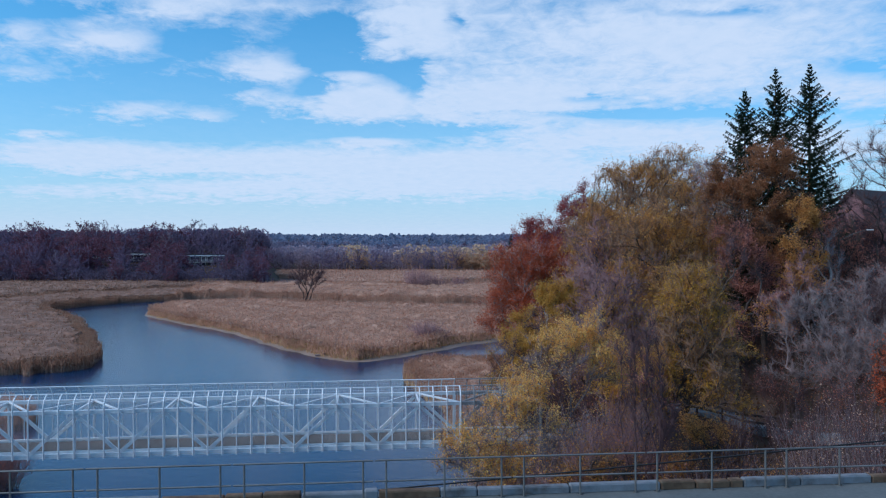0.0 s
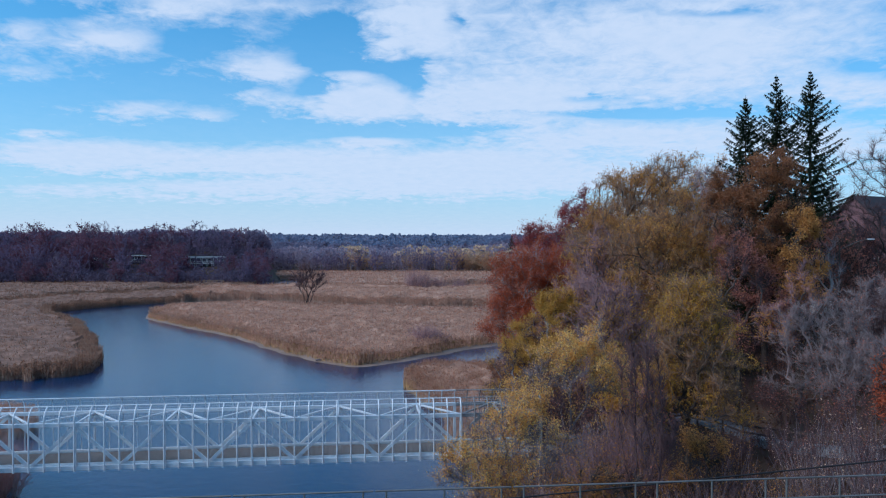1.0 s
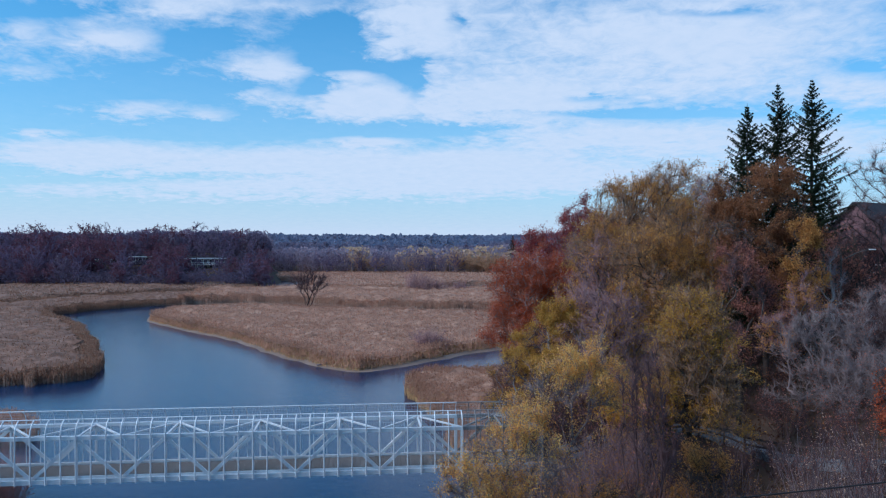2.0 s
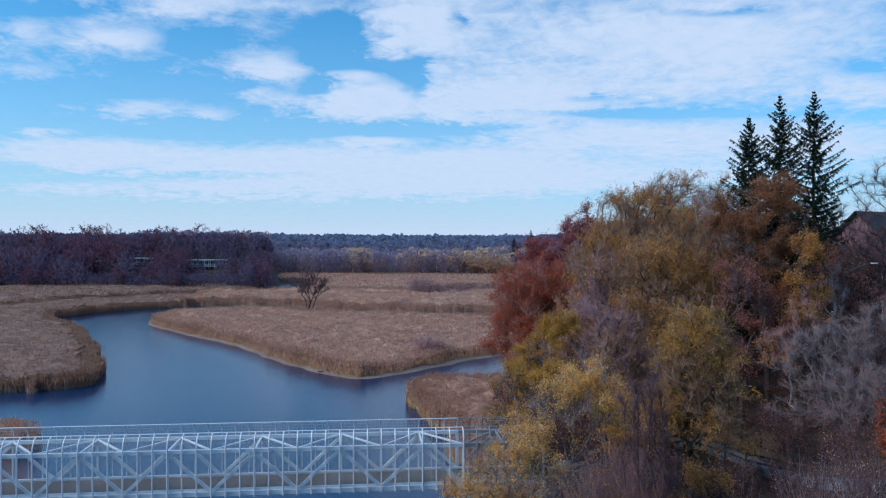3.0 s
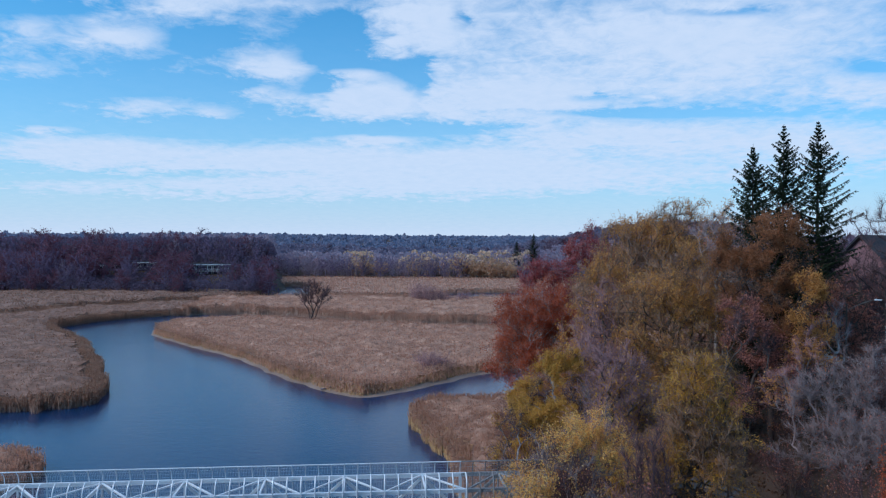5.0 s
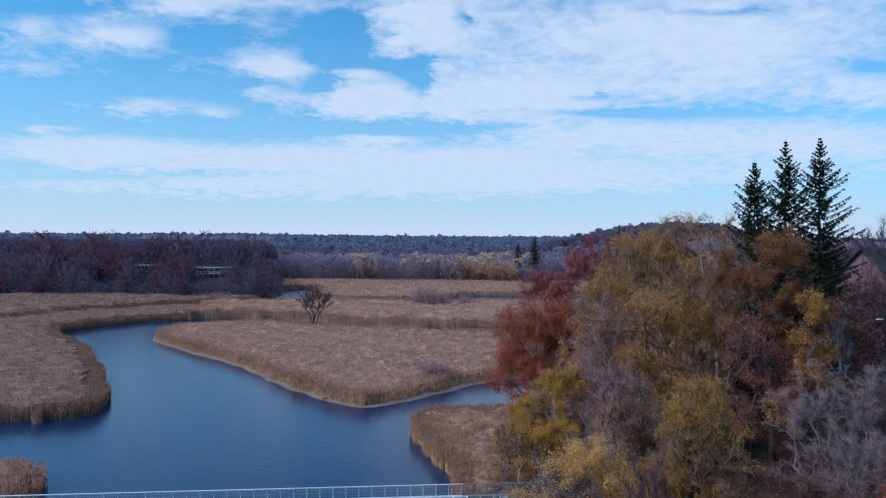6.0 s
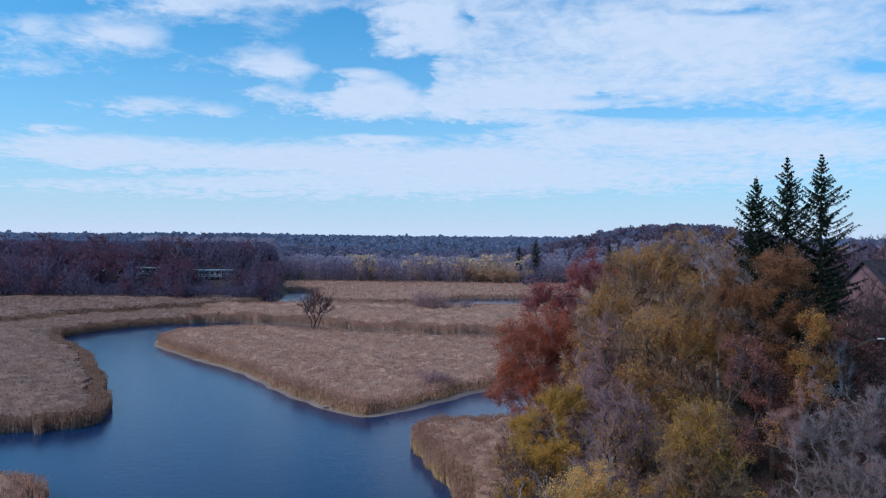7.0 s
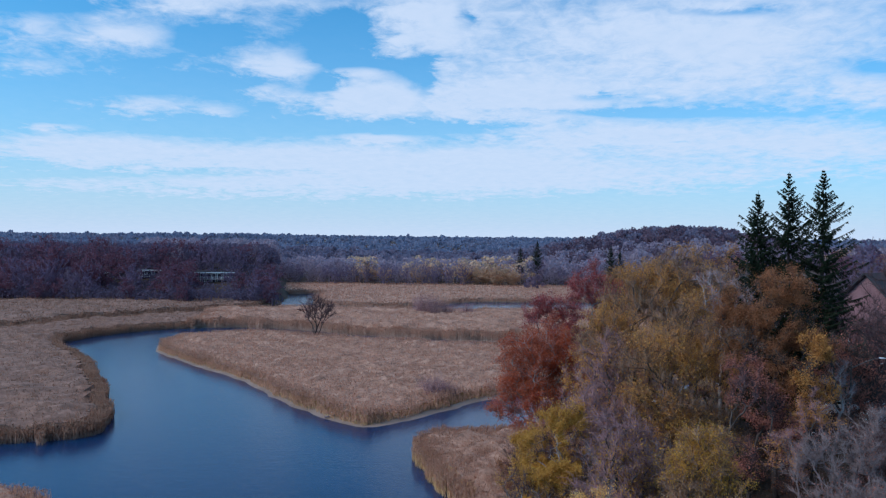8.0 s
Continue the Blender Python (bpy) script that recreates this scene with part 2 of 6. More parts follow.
M_CONC = material("grey_concrete", [(0.07, 0.08, 0.083), (0.1, 0.114, 0.118), (0.135, 0.148, 0.153)], scale=0.5, fine_scale=9, bump=0.3)
M_KERB = material("pale_painted_kerb", [(0.083, 0.063, 0.053), (0.155, 0.163, 0.177), (0.206, 0.219, 0.242), (0.258, 0.272, 0.295)], scale=0.7, fine_scale=5, bump=0.3)
M_KERB_RUST = material("rust_brown_kerb", [(0.07, 0.042, 0.028), (0.14, 0.084, 0.052), (0.21, 0.14, 0.091)], scale=1.5, fine_scale=7, bump=0.4)
M_ASPHALT = material("asphalt", [(0.035, 0.035, 0.037), (0.05, 0.05, 0.052), (0.07, 0.07, 0.072)], scale=0.4, fine_scale=30, bump=0.5)
M_CABLE = material("black_cable", [(0.015, 0.015, 0.017), (0.03, 0.03, 0.032)], rough=0.6, bump=0)
M_BRICK = material("red_brick", [(0.178, 0.088, 0.098), (0.222, 0.118, 0.126), (0.256, 0.147, 0.161)], scale=0.7, fine_scale=14, bump=0.5)
M_SLATE = material("dark_slate_roof", [(0.021, 0.021, 0.027), (0.036, 0.036, 0.043), (0.051, 0.051, 0.06)], scale=0.5, fine_scale=8, bump=0.5)
M_WHITE = material("white_paint", [(0.66, 0.66, 0.66), (0.78, 0.78, 0.78), (0.84, 0.84, 0.84)], scale=0.8, fine_scale=9, bump=0.05)
M_DARKWOOD = material("dark_siding", [(0.07, 0.065, 0.06), (0.12, 0.11, 0.1), (0.17, 0.155, 0.14)], scale=0.5, fine_scale=6, bump=0.2)
M_WINDOW = material("dark_window_glass", [(0.02, 0.025, 0.03), (0.03, 0.035, 0.04)], rough=0.08, bump=0, spec=0.6)
M_STONE = material("pale_stone", [(0.2, 0.19, 0.18), (0.34, 0.33, 0.31), (0.46, 0.45, 0.43)], scale=1.0, fine_scale=8, bump=0.6)
# far twigs and oak leaves: aerial haze put in as blue and low contrast
M_FAR_PURPLE_HAZE = material("far_bare_twigs_hazed", [(0.162, 0.127, 0.224), (0.211, 0.164, 0.274), (0.265, 0.208, 0.33)], scale=0.05, fine_scale=0.3, bump=0, island=0.06, obj_random=0.4, translucent=0.5)
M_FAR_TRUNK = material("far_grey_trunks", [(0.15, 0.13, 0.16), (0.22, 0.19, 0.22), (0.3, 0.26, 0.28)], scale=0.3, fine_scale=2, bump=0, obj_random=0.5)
M_FAR_RED_HAZE = material("far_oak_leaves_hazed", [(0.15, 0.068, 0.1), (0.19, 0.085, 0.12), (0.235, 0.11, 0.145)], scale=0.05, fine_scale=0.3, bump=0, island=0.06, obj_random=0.4, translucent=0.5)
M_FAR_GREY_HAZE = material("far_grey_twigs_hazed", [(0.248, 0.204, 0.271), (0.304, 0.248, 0.324), (0.36, 0.296, 0.369)], scale=0.05, fine_scale=0.3, bump=0, island=0.06, obj_random=0.4, translucent=0.5)
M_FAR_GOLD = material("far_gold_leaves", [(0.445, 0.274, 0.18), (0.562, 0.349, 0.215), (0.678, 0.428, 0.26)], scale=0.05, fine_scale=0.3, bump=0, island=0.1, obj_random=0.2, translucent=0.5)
# valley woods: haze painted in as pale mauve, with a narrow ramp
M_VALLEY_HAZE = material("hazed_valley_twigs", [(0.284, 0.241, 0.326), (0.335, 0.28, 0.361), (0.387, 0.318, 0.378), (0.439, 0.357, 0.387)], scale=0.04, fine_scale=0.07, bump=0, island=0.05, translucent=0.5)
# far side of the valley: distance haze mixed in, bluer still
M_VALLEY_FAR_HAZE = material("far_valley_twigs_hazed", [(0.184, 0.172, 0.252), (0.216, 0.196, 0.276), (0.252, 0.224, 0.3), (0.288, 0.248, 0.308)], scale=0.02, fine_scale=0.05, bump=0, island=0.04, translucent=0.5)
# gold crowns paled the same way for haze
M_VALLEY_GOLD_HAZE = material("hazed_gold_woods", [(0.488, 0.335, 0.274), (0.615, 0.419, 0.294), (0.742, 0.502, 0.333)], scale=0.04, fine_scale=0.07, bump=0, island=0.05, translucent=0.3)
M_SLOPE = material("hillside_twigs", [(0.123, 0.0935, 0.138), (0.182, 0.127, 0.175), (0.239, 0.153, 0.184)], scale=0.03, fine_scale=0.06, bump=0, island=0.06, translucent=0.5)
# brush lightened and blued with the same painted haze
M_BRUSH_HAZE = material("dark_brush_twigs_hazed", [(0.1, 0.08, 0.125), (0.135, 0.108, 0.165), (0.175, 0.14, 0.2)], scale=0.05, fine_scale=0.3, bump=0, island=0.12, translucent=0.5)
M_THATCH_DARK = material("brown_reed_thatch", [(0.06, 0.034, 0.024), (0.2, 0.115, 0.085), (0.33, 0.2, 0.15)], scale=0.45, fine_scale=2.0, bump=1.0, rough=0.9)
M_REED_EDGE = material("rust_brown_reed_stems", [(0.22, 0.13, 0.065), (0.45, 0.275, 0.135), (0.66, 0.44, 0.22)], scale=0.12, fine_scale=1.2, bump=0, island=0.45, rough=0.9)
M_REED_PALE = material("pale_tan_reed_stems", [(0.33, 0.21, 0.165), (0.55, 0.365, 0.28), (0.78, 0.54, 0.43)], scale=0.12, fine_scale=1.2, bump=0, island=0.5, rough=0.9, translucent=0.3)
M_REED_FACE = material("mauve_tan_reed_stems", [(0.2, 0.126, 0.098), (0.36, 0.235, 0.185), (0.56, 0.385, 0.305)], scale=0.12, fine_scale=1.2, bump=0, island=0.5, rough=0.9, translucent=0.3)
# hill woods: the blue of distance haze is painted into the base colour
M_HILL_HAZE = material("hazed_wooded_hill", [(0.19, 0.215, 0.32), (0.225, 0.25, 0.355), (0.265, 0.28, 0.38)], scale=0.006, fine_scale=0.03, bump=0, island=0.05, translucent=0.5)


def water_material():
    m = bpy.data.materials.new("river_water")
    m.use_nodes = True
    nt = m.node_tree
    b = nt.nodes["Principled BSDF"]
    b.inputs["Roughness"].default_value, b.inputs["IOR"].default_value = 0.09, 1.33
    tc = nt.nodes.new("ShaderNodeTexCoord")
    heights = []
    for sc, stretch in ((3.4, (1, 2.0, 1)), (0.9, (1, 1.6, 1))):
        mp = nt.nodes.new("ShaderNodeMapping")
        mp.inputs["Scale"].default_value = stretch
        nt.links.new(tc.outputs["Object"], mp.inputs["Vector"])
        n = nt.nodes.new("ShaderNodeTexNoise")
        n.inputs["Scale"].default_value, n.inputs["Detail"].default_value = sc, 3
        nt.links.new(mp.outputs[0], n.inputs["Vector"])
        heights.append(n.outputs[0])
    add = nt.nodes.new("ShaderNodeMath")
    add.operation = "MULTIPLY_ADD"
    nt.links.new(heights[1], add.inputs[0])
    add.inputs[1].default_value = 1.2
    nt.links.new(heights[0], add.inputs[2])
    bp = nt.nodes.new("ShaderNodeBump")
    bp.inputs["Strength"].default_value, bp.inputs["Distance"].default_value = 0.2, 0.08
    nt.links.new(add.outputs[0], bp.inputs["Height"])
    nt.links.new(bp.outputs[0], b.inputs["Normal"])
    n = nt.nodes.new("ShaderNodeTexNoise")
    n.inputs["Scale"].default_value, n.inputs["Detail"].default_value = 0.03, 4
    nt.links.new(tc.outputs["Object"], n.inputs["Vector"])
    cr = nt.nodes.new("ShaderNodeValToRGB")
    cr.color_ramp.elements[0].color, cr.color_ramp.elements[1].color = (0.003, 0.023, 0.076, 1), (0.004, 0.032, 0.092, 1)
    nt.links.new(n.outputs[0], cr.inputs[0])
    nt.links.new(cr.outputs[0], b.inputs["Base Color"])
    return m


M_WATER = water_material()


# ---- mesh helpers ----
rng = np.random.default_rng(7)


def mesh_of(name, verts, faces, mat, smooth=False):
    """A mesh from an (n, 3) array of points and an (m, k) array, or a list of them, of face corners."""
    me = bpy.data.meshes.new(name)
    groups = [np.asarray(f, np.int32) for f in (faces if isinstance(faces, list) else [faces]) if len(f)]
    verts = np.asarray(verts, np.float32)
    me.vertices.add(len(verts))
    me.vertices.foreach_set("co", verts.ravel())
    loops = np.concatenate([g.ravel() for g in groups])
    sizes = np.concatenate([np.full(len(g), g.shape[1], np.int32) for g in groups])
    starts = np.concatenate([[0], np.cumsum(sizes)[:-1]]).astype(np.int32)
    me.loops.add(len(loops))
    me.loops.foreach_set("vertex_index", loops)
    me.polygons.add(len(sizes))
    me.polygons.foreach_set("loop_start", starts)
    me.update(calc_edges=True)
    me.validate()
    me.materials.append(mat)
    if smooth:
        me.polygons.foreach_set("use_smooth", np.ones(len(sizes), bool))
    return me


def mesh_part(name, verts, faces, mat, parent=None, label="", smooth=False):
    ob = new(name, mesh_of(name, verts, faces, mat, smooth))
    if parent is not None:
        ob.parent = parent
    return tagged(ob, label)


def part(name, bm, mat, parent=None, label=""):
    me = bpy.data.meshes.new(name)
    bm.to_mesh(me)
    bm.free()
    me.materials.append(mat)
    ob = new(name, me)
    if parent is not None:
        ob.parent = parent
    return tagged(ob, label)


def thing(name, at, label, category, group="", turn=0.0):
    ob = new(name)
    ob.matrix_world = pose(*at, 0, 0, turn)
    return tagged(ob, label, category, group)


def box(bm, lo, hi, bevel=0.0):
    """A box between two corners, with its edges rounded."""
    lo, hi = Vector(lo), Vector(hi)
    r = bmesh.ops.create_cube(bm, size=1.0, matrix=Matrix.Translation((lo + hi) / 2) @ Matrix.Diagonal((*(hi - lo), 1)))
    if bevel:
        edges = {e for v in r["verts"] for e in v.link_edges}
        bmesh.ops.bevel(bm, geom=list(edges), offset=bevel, segments=1, affect="EDGES", profile=0.5)
    return bm


def beam(bm, a, b, w, h, bevel=0.01):
    """A bar of section w by h from a to b."""
    a, b = Vector(a), Vector(b)
    length = (b - a).length
    turn = (b - a).to_track_quat("X", "Z").to_matrix().to_4x4()
    tmp = bmesh.new()
    box(tmp, (0, -w / 2, -h / 2), (length, w / 2, h / 2), bevel)
    tmp.transform(Matrix.Translation(a) @ turn)
    me = bpy.data.meshes.new("tmp")
    tmp.to_mesh(me)
    tmp.free()
    bm.from_mesh(me)
    bpy.data.meshes.remove(me)
    return bm


def frames_of(d):
    """Two unit vectors across each direction."""
    ref = np.where(np.abs(d[:, 2:3]) > 0.9, np.array([[1.0, 0, 0]]), np.array([[0, 0, 1.0]]))
    u = np.cross(d, ref)
    u /= np.linalg.norm(u, axis=1, keepdims=True) + 1e-9
    return u, np.cross(d, u)


def tubes(p0, p1, r0, r1, sides=3):
    """Tapered prisms between pairs of points: points and faces."""
    p0, p1 = np.asarray(p0, float), np.asarray(p1, float)
    n = len(p0)
    r0, r1 = np.broadcast_to(np.asarray(r0, float), n), np.broadcast_to(np.asarray(r1, float), n)
    d = p1 - p0
    d = d / (np.linalg.norm(d, axis=1, keepdims=True) + 1e-9)
    u, v = frames_of(d)
    a = np.arange(sides) * 2 * np.pi / sides
    ring = np.cos(a)[None, :, None] * u[:, None, :] + np.sin(a)[None, :, None] * v[:, None, :]
    verts = np.concatenate([p0[:, None, :] + ring * r0[:, None, None], p1[:, None, :] + ring * r1[:, None, None]], axis=1).reshape(-1, 3)
    k = np.arange(sides)
    quad = np.stack([k, (k + 1) % sides, sides + (k + 1) % sides, sides + k], 1)
    faces = (np.arange(n)[:, None, None] * 2 * sides + quad[None]).reshape(-1, 4)
    return verts, faces


def spikes(p0, p1, r0):
    """Thin three-sided cones, for twigs and blades."""
    p0, p1 = np.asarray(p0, float), np.asarray(p1, float)
    n = len(p0)
    r0 = np.broadcast_to(np.asarray(r0, float), n)
    d = p1 - p0
    d = d / (np.linalg.norm(d, axis=1, keepdims=True) + 1e-9)
    u, v = frames_of(d)
    a = np.arange(3) * 2 * np.pi / 3
    ring = np.cos(a)[None, :, None] * u[:, None, :] + np.sin(a)[None, :, None] * v[:, None, :]
    verts = np.concatenate([p0[:, None, :] + ring * r0[:, None, None], p1[:, None, :]], axis=1).reshape(-1, 3)
    f = np.array([[0, 1, 3], [1, 2, 3], [2, 0, 3]])
    return verts, (np.arange(n)[:, None, None] * 4 + f[None]).reshape(-1, 3)


def unit_random(n, g):
    d = g.normal(size=(n, 3))
    return d / np.linalg.norm(d, axis=1, keepdims=True)


def leaves_at(points, size, g, hang=0.0, aspect=0.55):
    """Small folded rhombs: a leaf each."""
    n = len(points)
    d = unit_random(n, g)
    d[:, 2] -= hang
    d /= np.linalg.norm(d, axis=1, keepdims=True)
    w = np.cross(d, unit_random(n, g))
    w /= np.linalg.norm(w, axis=1, keepdims=True) + 1e-9
    s = (size * g.uniform(0.6, 1.4, n))[:, None]
    nrm = np.cross(d, w) * s * 0.12
    a, b = points, points + d * s
    m = points + d * s * 0.5
    verts = np.stack([a, m + w * s * aspect * 0.5 + nrm, b, m - w * s * aspect * 0.5 + nrm], 1).reshape(-1, 3)
    f = np.array([[0, 1, 2], [0, 2, 3]])
    return verts, (np.arange(n)[:, None, None] * 4 + f[None]).reshape(-1, 3)


def leaves_along(points, way, size, g, spread=0.5, aspect=0.3):
    """Narrow folded leaves that follow the shoots they grow on."""
    n = len(points)
    d = way / (np.linalg.norm(way, axis=1, keepdims=True) + 1e-9) + unit_random(n, g) * spread
    d /= np.linalg.norm(d, axis=1, keepdims=True)
    w = np.cross(d, unit_random(n, g))
    w /= np.linalg.norm(w, axis=1, keepdims=True) + 1e-9
    s = (size * g.uniform(0.6, 1.4, n))[:, None]
    m = points + d * s * 0.45
    verts = np.stack([points, m + w * s * aspect * 0.5, points + d * s, m - w * s * aspect * 0.5], 1).reshape(-1, 3)
    f = np.array([[0, 1, 2], [0, 2, 3]])
    return verts, (np.arange(n)[:, None, None] * 4 + f[None]).reshape(-1, 3)


def joined(*pieces):
    verts, groups, at = [], {}, 0
    for v, f in pieces:
        verts.append(v)
        groups.setdefault(f.shape[1], []).append(f + at)
        at += len(v)
    return np.concatenate(verts), [np.concatenate(g) for g in groups.values()]


# ---- plan: shores and ground ----
WATER = -0.6  # level of the river


def spline(points, step=1.5, closed=True):
    """A smooth line through the points of a plan."""
    p = np.asarray(points, float)
    n = len(p)
    out = []
    for i in range(n if closed else n - 1):
        a, b, c, d = (p[(i + k - 1) % n] if closed else p[min(max(i + k - 1, 0), n - 1)] for k in range(4))
        for t in np.linspace(0, 1, max(2, int(np.linalg.norm(c - b) / step)), endpoint=False):
            out.append(0.5 * (2 * b + (c - a) * t + (2 * a - 5 * b + 4 * c - d) * t * t + (3 * b - a - 3 * c + d) * t ** 3))
    return np.asarray(out)


def inside(poly, x, y):
    """Whether the points lie in the outline."""
    res = np.zeros(x.shape, bool)
    px, py = poly[:, 0], poly[:, 1]
    qx, qy = np.roll(px, -1), np.roll(py, -1)
    for ax, ay, bx, by in zip(px, py, qx, qy):
        if ay == by:
            continue
        hit = ((ay > y) != (by > y)) & (x < (bx - ax) * (y - ay) / (by - ay) + ax)
        res ^= hit
    return res


def smooth01(v):
    v = np.clip(v, 0, 1)
    return v * v * (3 - 2 * v)


def wobble(x, y, s, seed=0.0):
    """Cheap smooth unevenness from a few waves."""
    return (np.sin(x / s + seed) * np.cos(y / s * 1.3 - seed * 2) + 0.6 * np.sin((x + y) / s * 1.9 + seed * 3) + 0.4 * np.cos((x * 1.7 - y) / s * 2.3 + seed)) / 2


def right_shore(y):
    return np.interp(y, [-200, 10, 30, 45, 60, 75, 88, 100, 125, 160, 220, 300, 420, 700], [6, 5, 2, 0.5, 1.5, 2, 3, 16, 34, 60, 80, 90, 110, 140])


PATH = [(7.0, 47.6), (13.0, 53.3), (18.0, 54.9), (20.6, 51.8), (21.4, 48.4), (22.4, 44.6)]


def height(x, y):
    """The lie of the land."""
    s = x - right_shore(y)
    h = -1.3 + 2.0 * smooth01((s + 1) / 5) + 2.6 * smooth01((s - 4) / 16) + 7.0 * smooth01((s - 16) / 20)
    left = -29.5 - x - 0.45 * np.maximum(0, y - 50)
    h = np.maximum(h, np.where(y < 64, -1.3 + 1.9 * smooth01((left - 1) / 6) * smooth01((64 - y) / 8) + 3 * smooth01((left - 8) / 30) * smooth01((40 - y) / 20), -9))
    w = -0.235 * y - x
    h = np.maximum(h, -1.3 + (1.9 + 11.5 * smooth01((y - 300) / 55)) * smooth01((w + 4) / 10) * smooth01((y - 286) / 8))
    h = np.maximum(h, -1.3 + 2.0 * smooth01((y - 412) / 12) + 24 * smooth01((y - 520) / 1100) + 4 * wobble(x, y, 190, 1) * smooth01((y - 560) / 300))
    h = np.maximum(h, -1.3 + 30 * np.exp(-(((x - 190) / 125) ** 2 + ((y - 620) / 120) ** 2)))
    h = np.maximum(h, -1.3 + 19 * np.exp(-(((x - 225) / 55) ** 2 + ((y - 385) / 50) ** 2)))
    for (ax, ay), (bx, by) in zip(PATH[:-1], PATH[1:]):
        t = np.clip(((x - ax) * (bx - ax) + (y - ay) * (by - ay)) / ((bx - ax) ** 2 + (by - ay) ** 2), 0, 1)
        h = np.maximum(h, -1.3 + 5.3 * smooth01((5.2 - np.hypot(x - ax - t * (bx - ax), y - ay - t * (by - ay))) / 3.6))
    h = np.maximum(h, -1.3)
    h = np.where(h > 0.3, h + 0.25 * wobble(x, y, 3.1), h)
    return h


def warped(lo, hi, n, fine_lo, fine_hi, power=3.0):
    """Even steps between fine_lo and fine_hi, growing outwards."""
    a = np.linspace(fine_lo, fine_hi, n)
    step = a[1] - a[0]
    out_hi, out_lo = [a[-1]], [a[0]]
    while out_hi[-1] < hi:
        step_h = max(step, (out_hi[-1] - fine_hi) * 0.09)
        out_hi.append(out_hi[-1] + step_h + step * 0.2)
    while out_lo[-1] > lo:
        step_l = max(step, (fine_lo - out_lo[-1]) * 0.09)
        out_lo.append(out_lo[-1] - step_l - step * 0.2)
    return np.array(out_lo[:0:-1] + list(a) + out_hi[1:])


def ground_height(x, y):
    return float(height(np.array([float(x)]), np.array([float(y)]))[0])


def build_ground():
    xs, ys = warped(-4000, 4000, 80, -50, 70), warped(-900, 4700, 80, 10, 130)
    gx, gy = np.meshgrid(xs, ys)
    v = np.stack([gx, gy, height(gx, gy)], -1).reshape(-1, 3)
    i = np.arange(len(ys) - 1)[:, None] * len(xs) + np.arange(len(xs) - 1)[None]
    f = np.stack([i, i + 1, i + len(xs) + 1, i + len(xs)], -1).reshape(-1, 4)
    ob = mesh_part("ground", v, f, M_GROUND, smooth=True)
    tagged(ob, "brown leaf-littered banks, river bed and wooded hills", "ground", kind="structure")
    bm = bmesh.new()
    bmesh.ops.create_grid(bm, x_segments=4, y_segments=4, size=1.0, matrix=Matrix.Translation((0, 200, WATER)) @ Matrix.Diagonal((420, 340, 1, 1)))
    tagged(part("water", bm, M_WATER), "rippled dark blue river water reflecting the sky", "river", kind="structure")


build_ground()


# ---- reed beds ----
def edge_distance(poly, x, y):
    best = np.full(len(x), 1e9)
    for ax, ay in poly:
        np.minimum(best, (x - ax) ** 2 + (y - ay) ** 2, out=best)
    return np.sqrt(best)


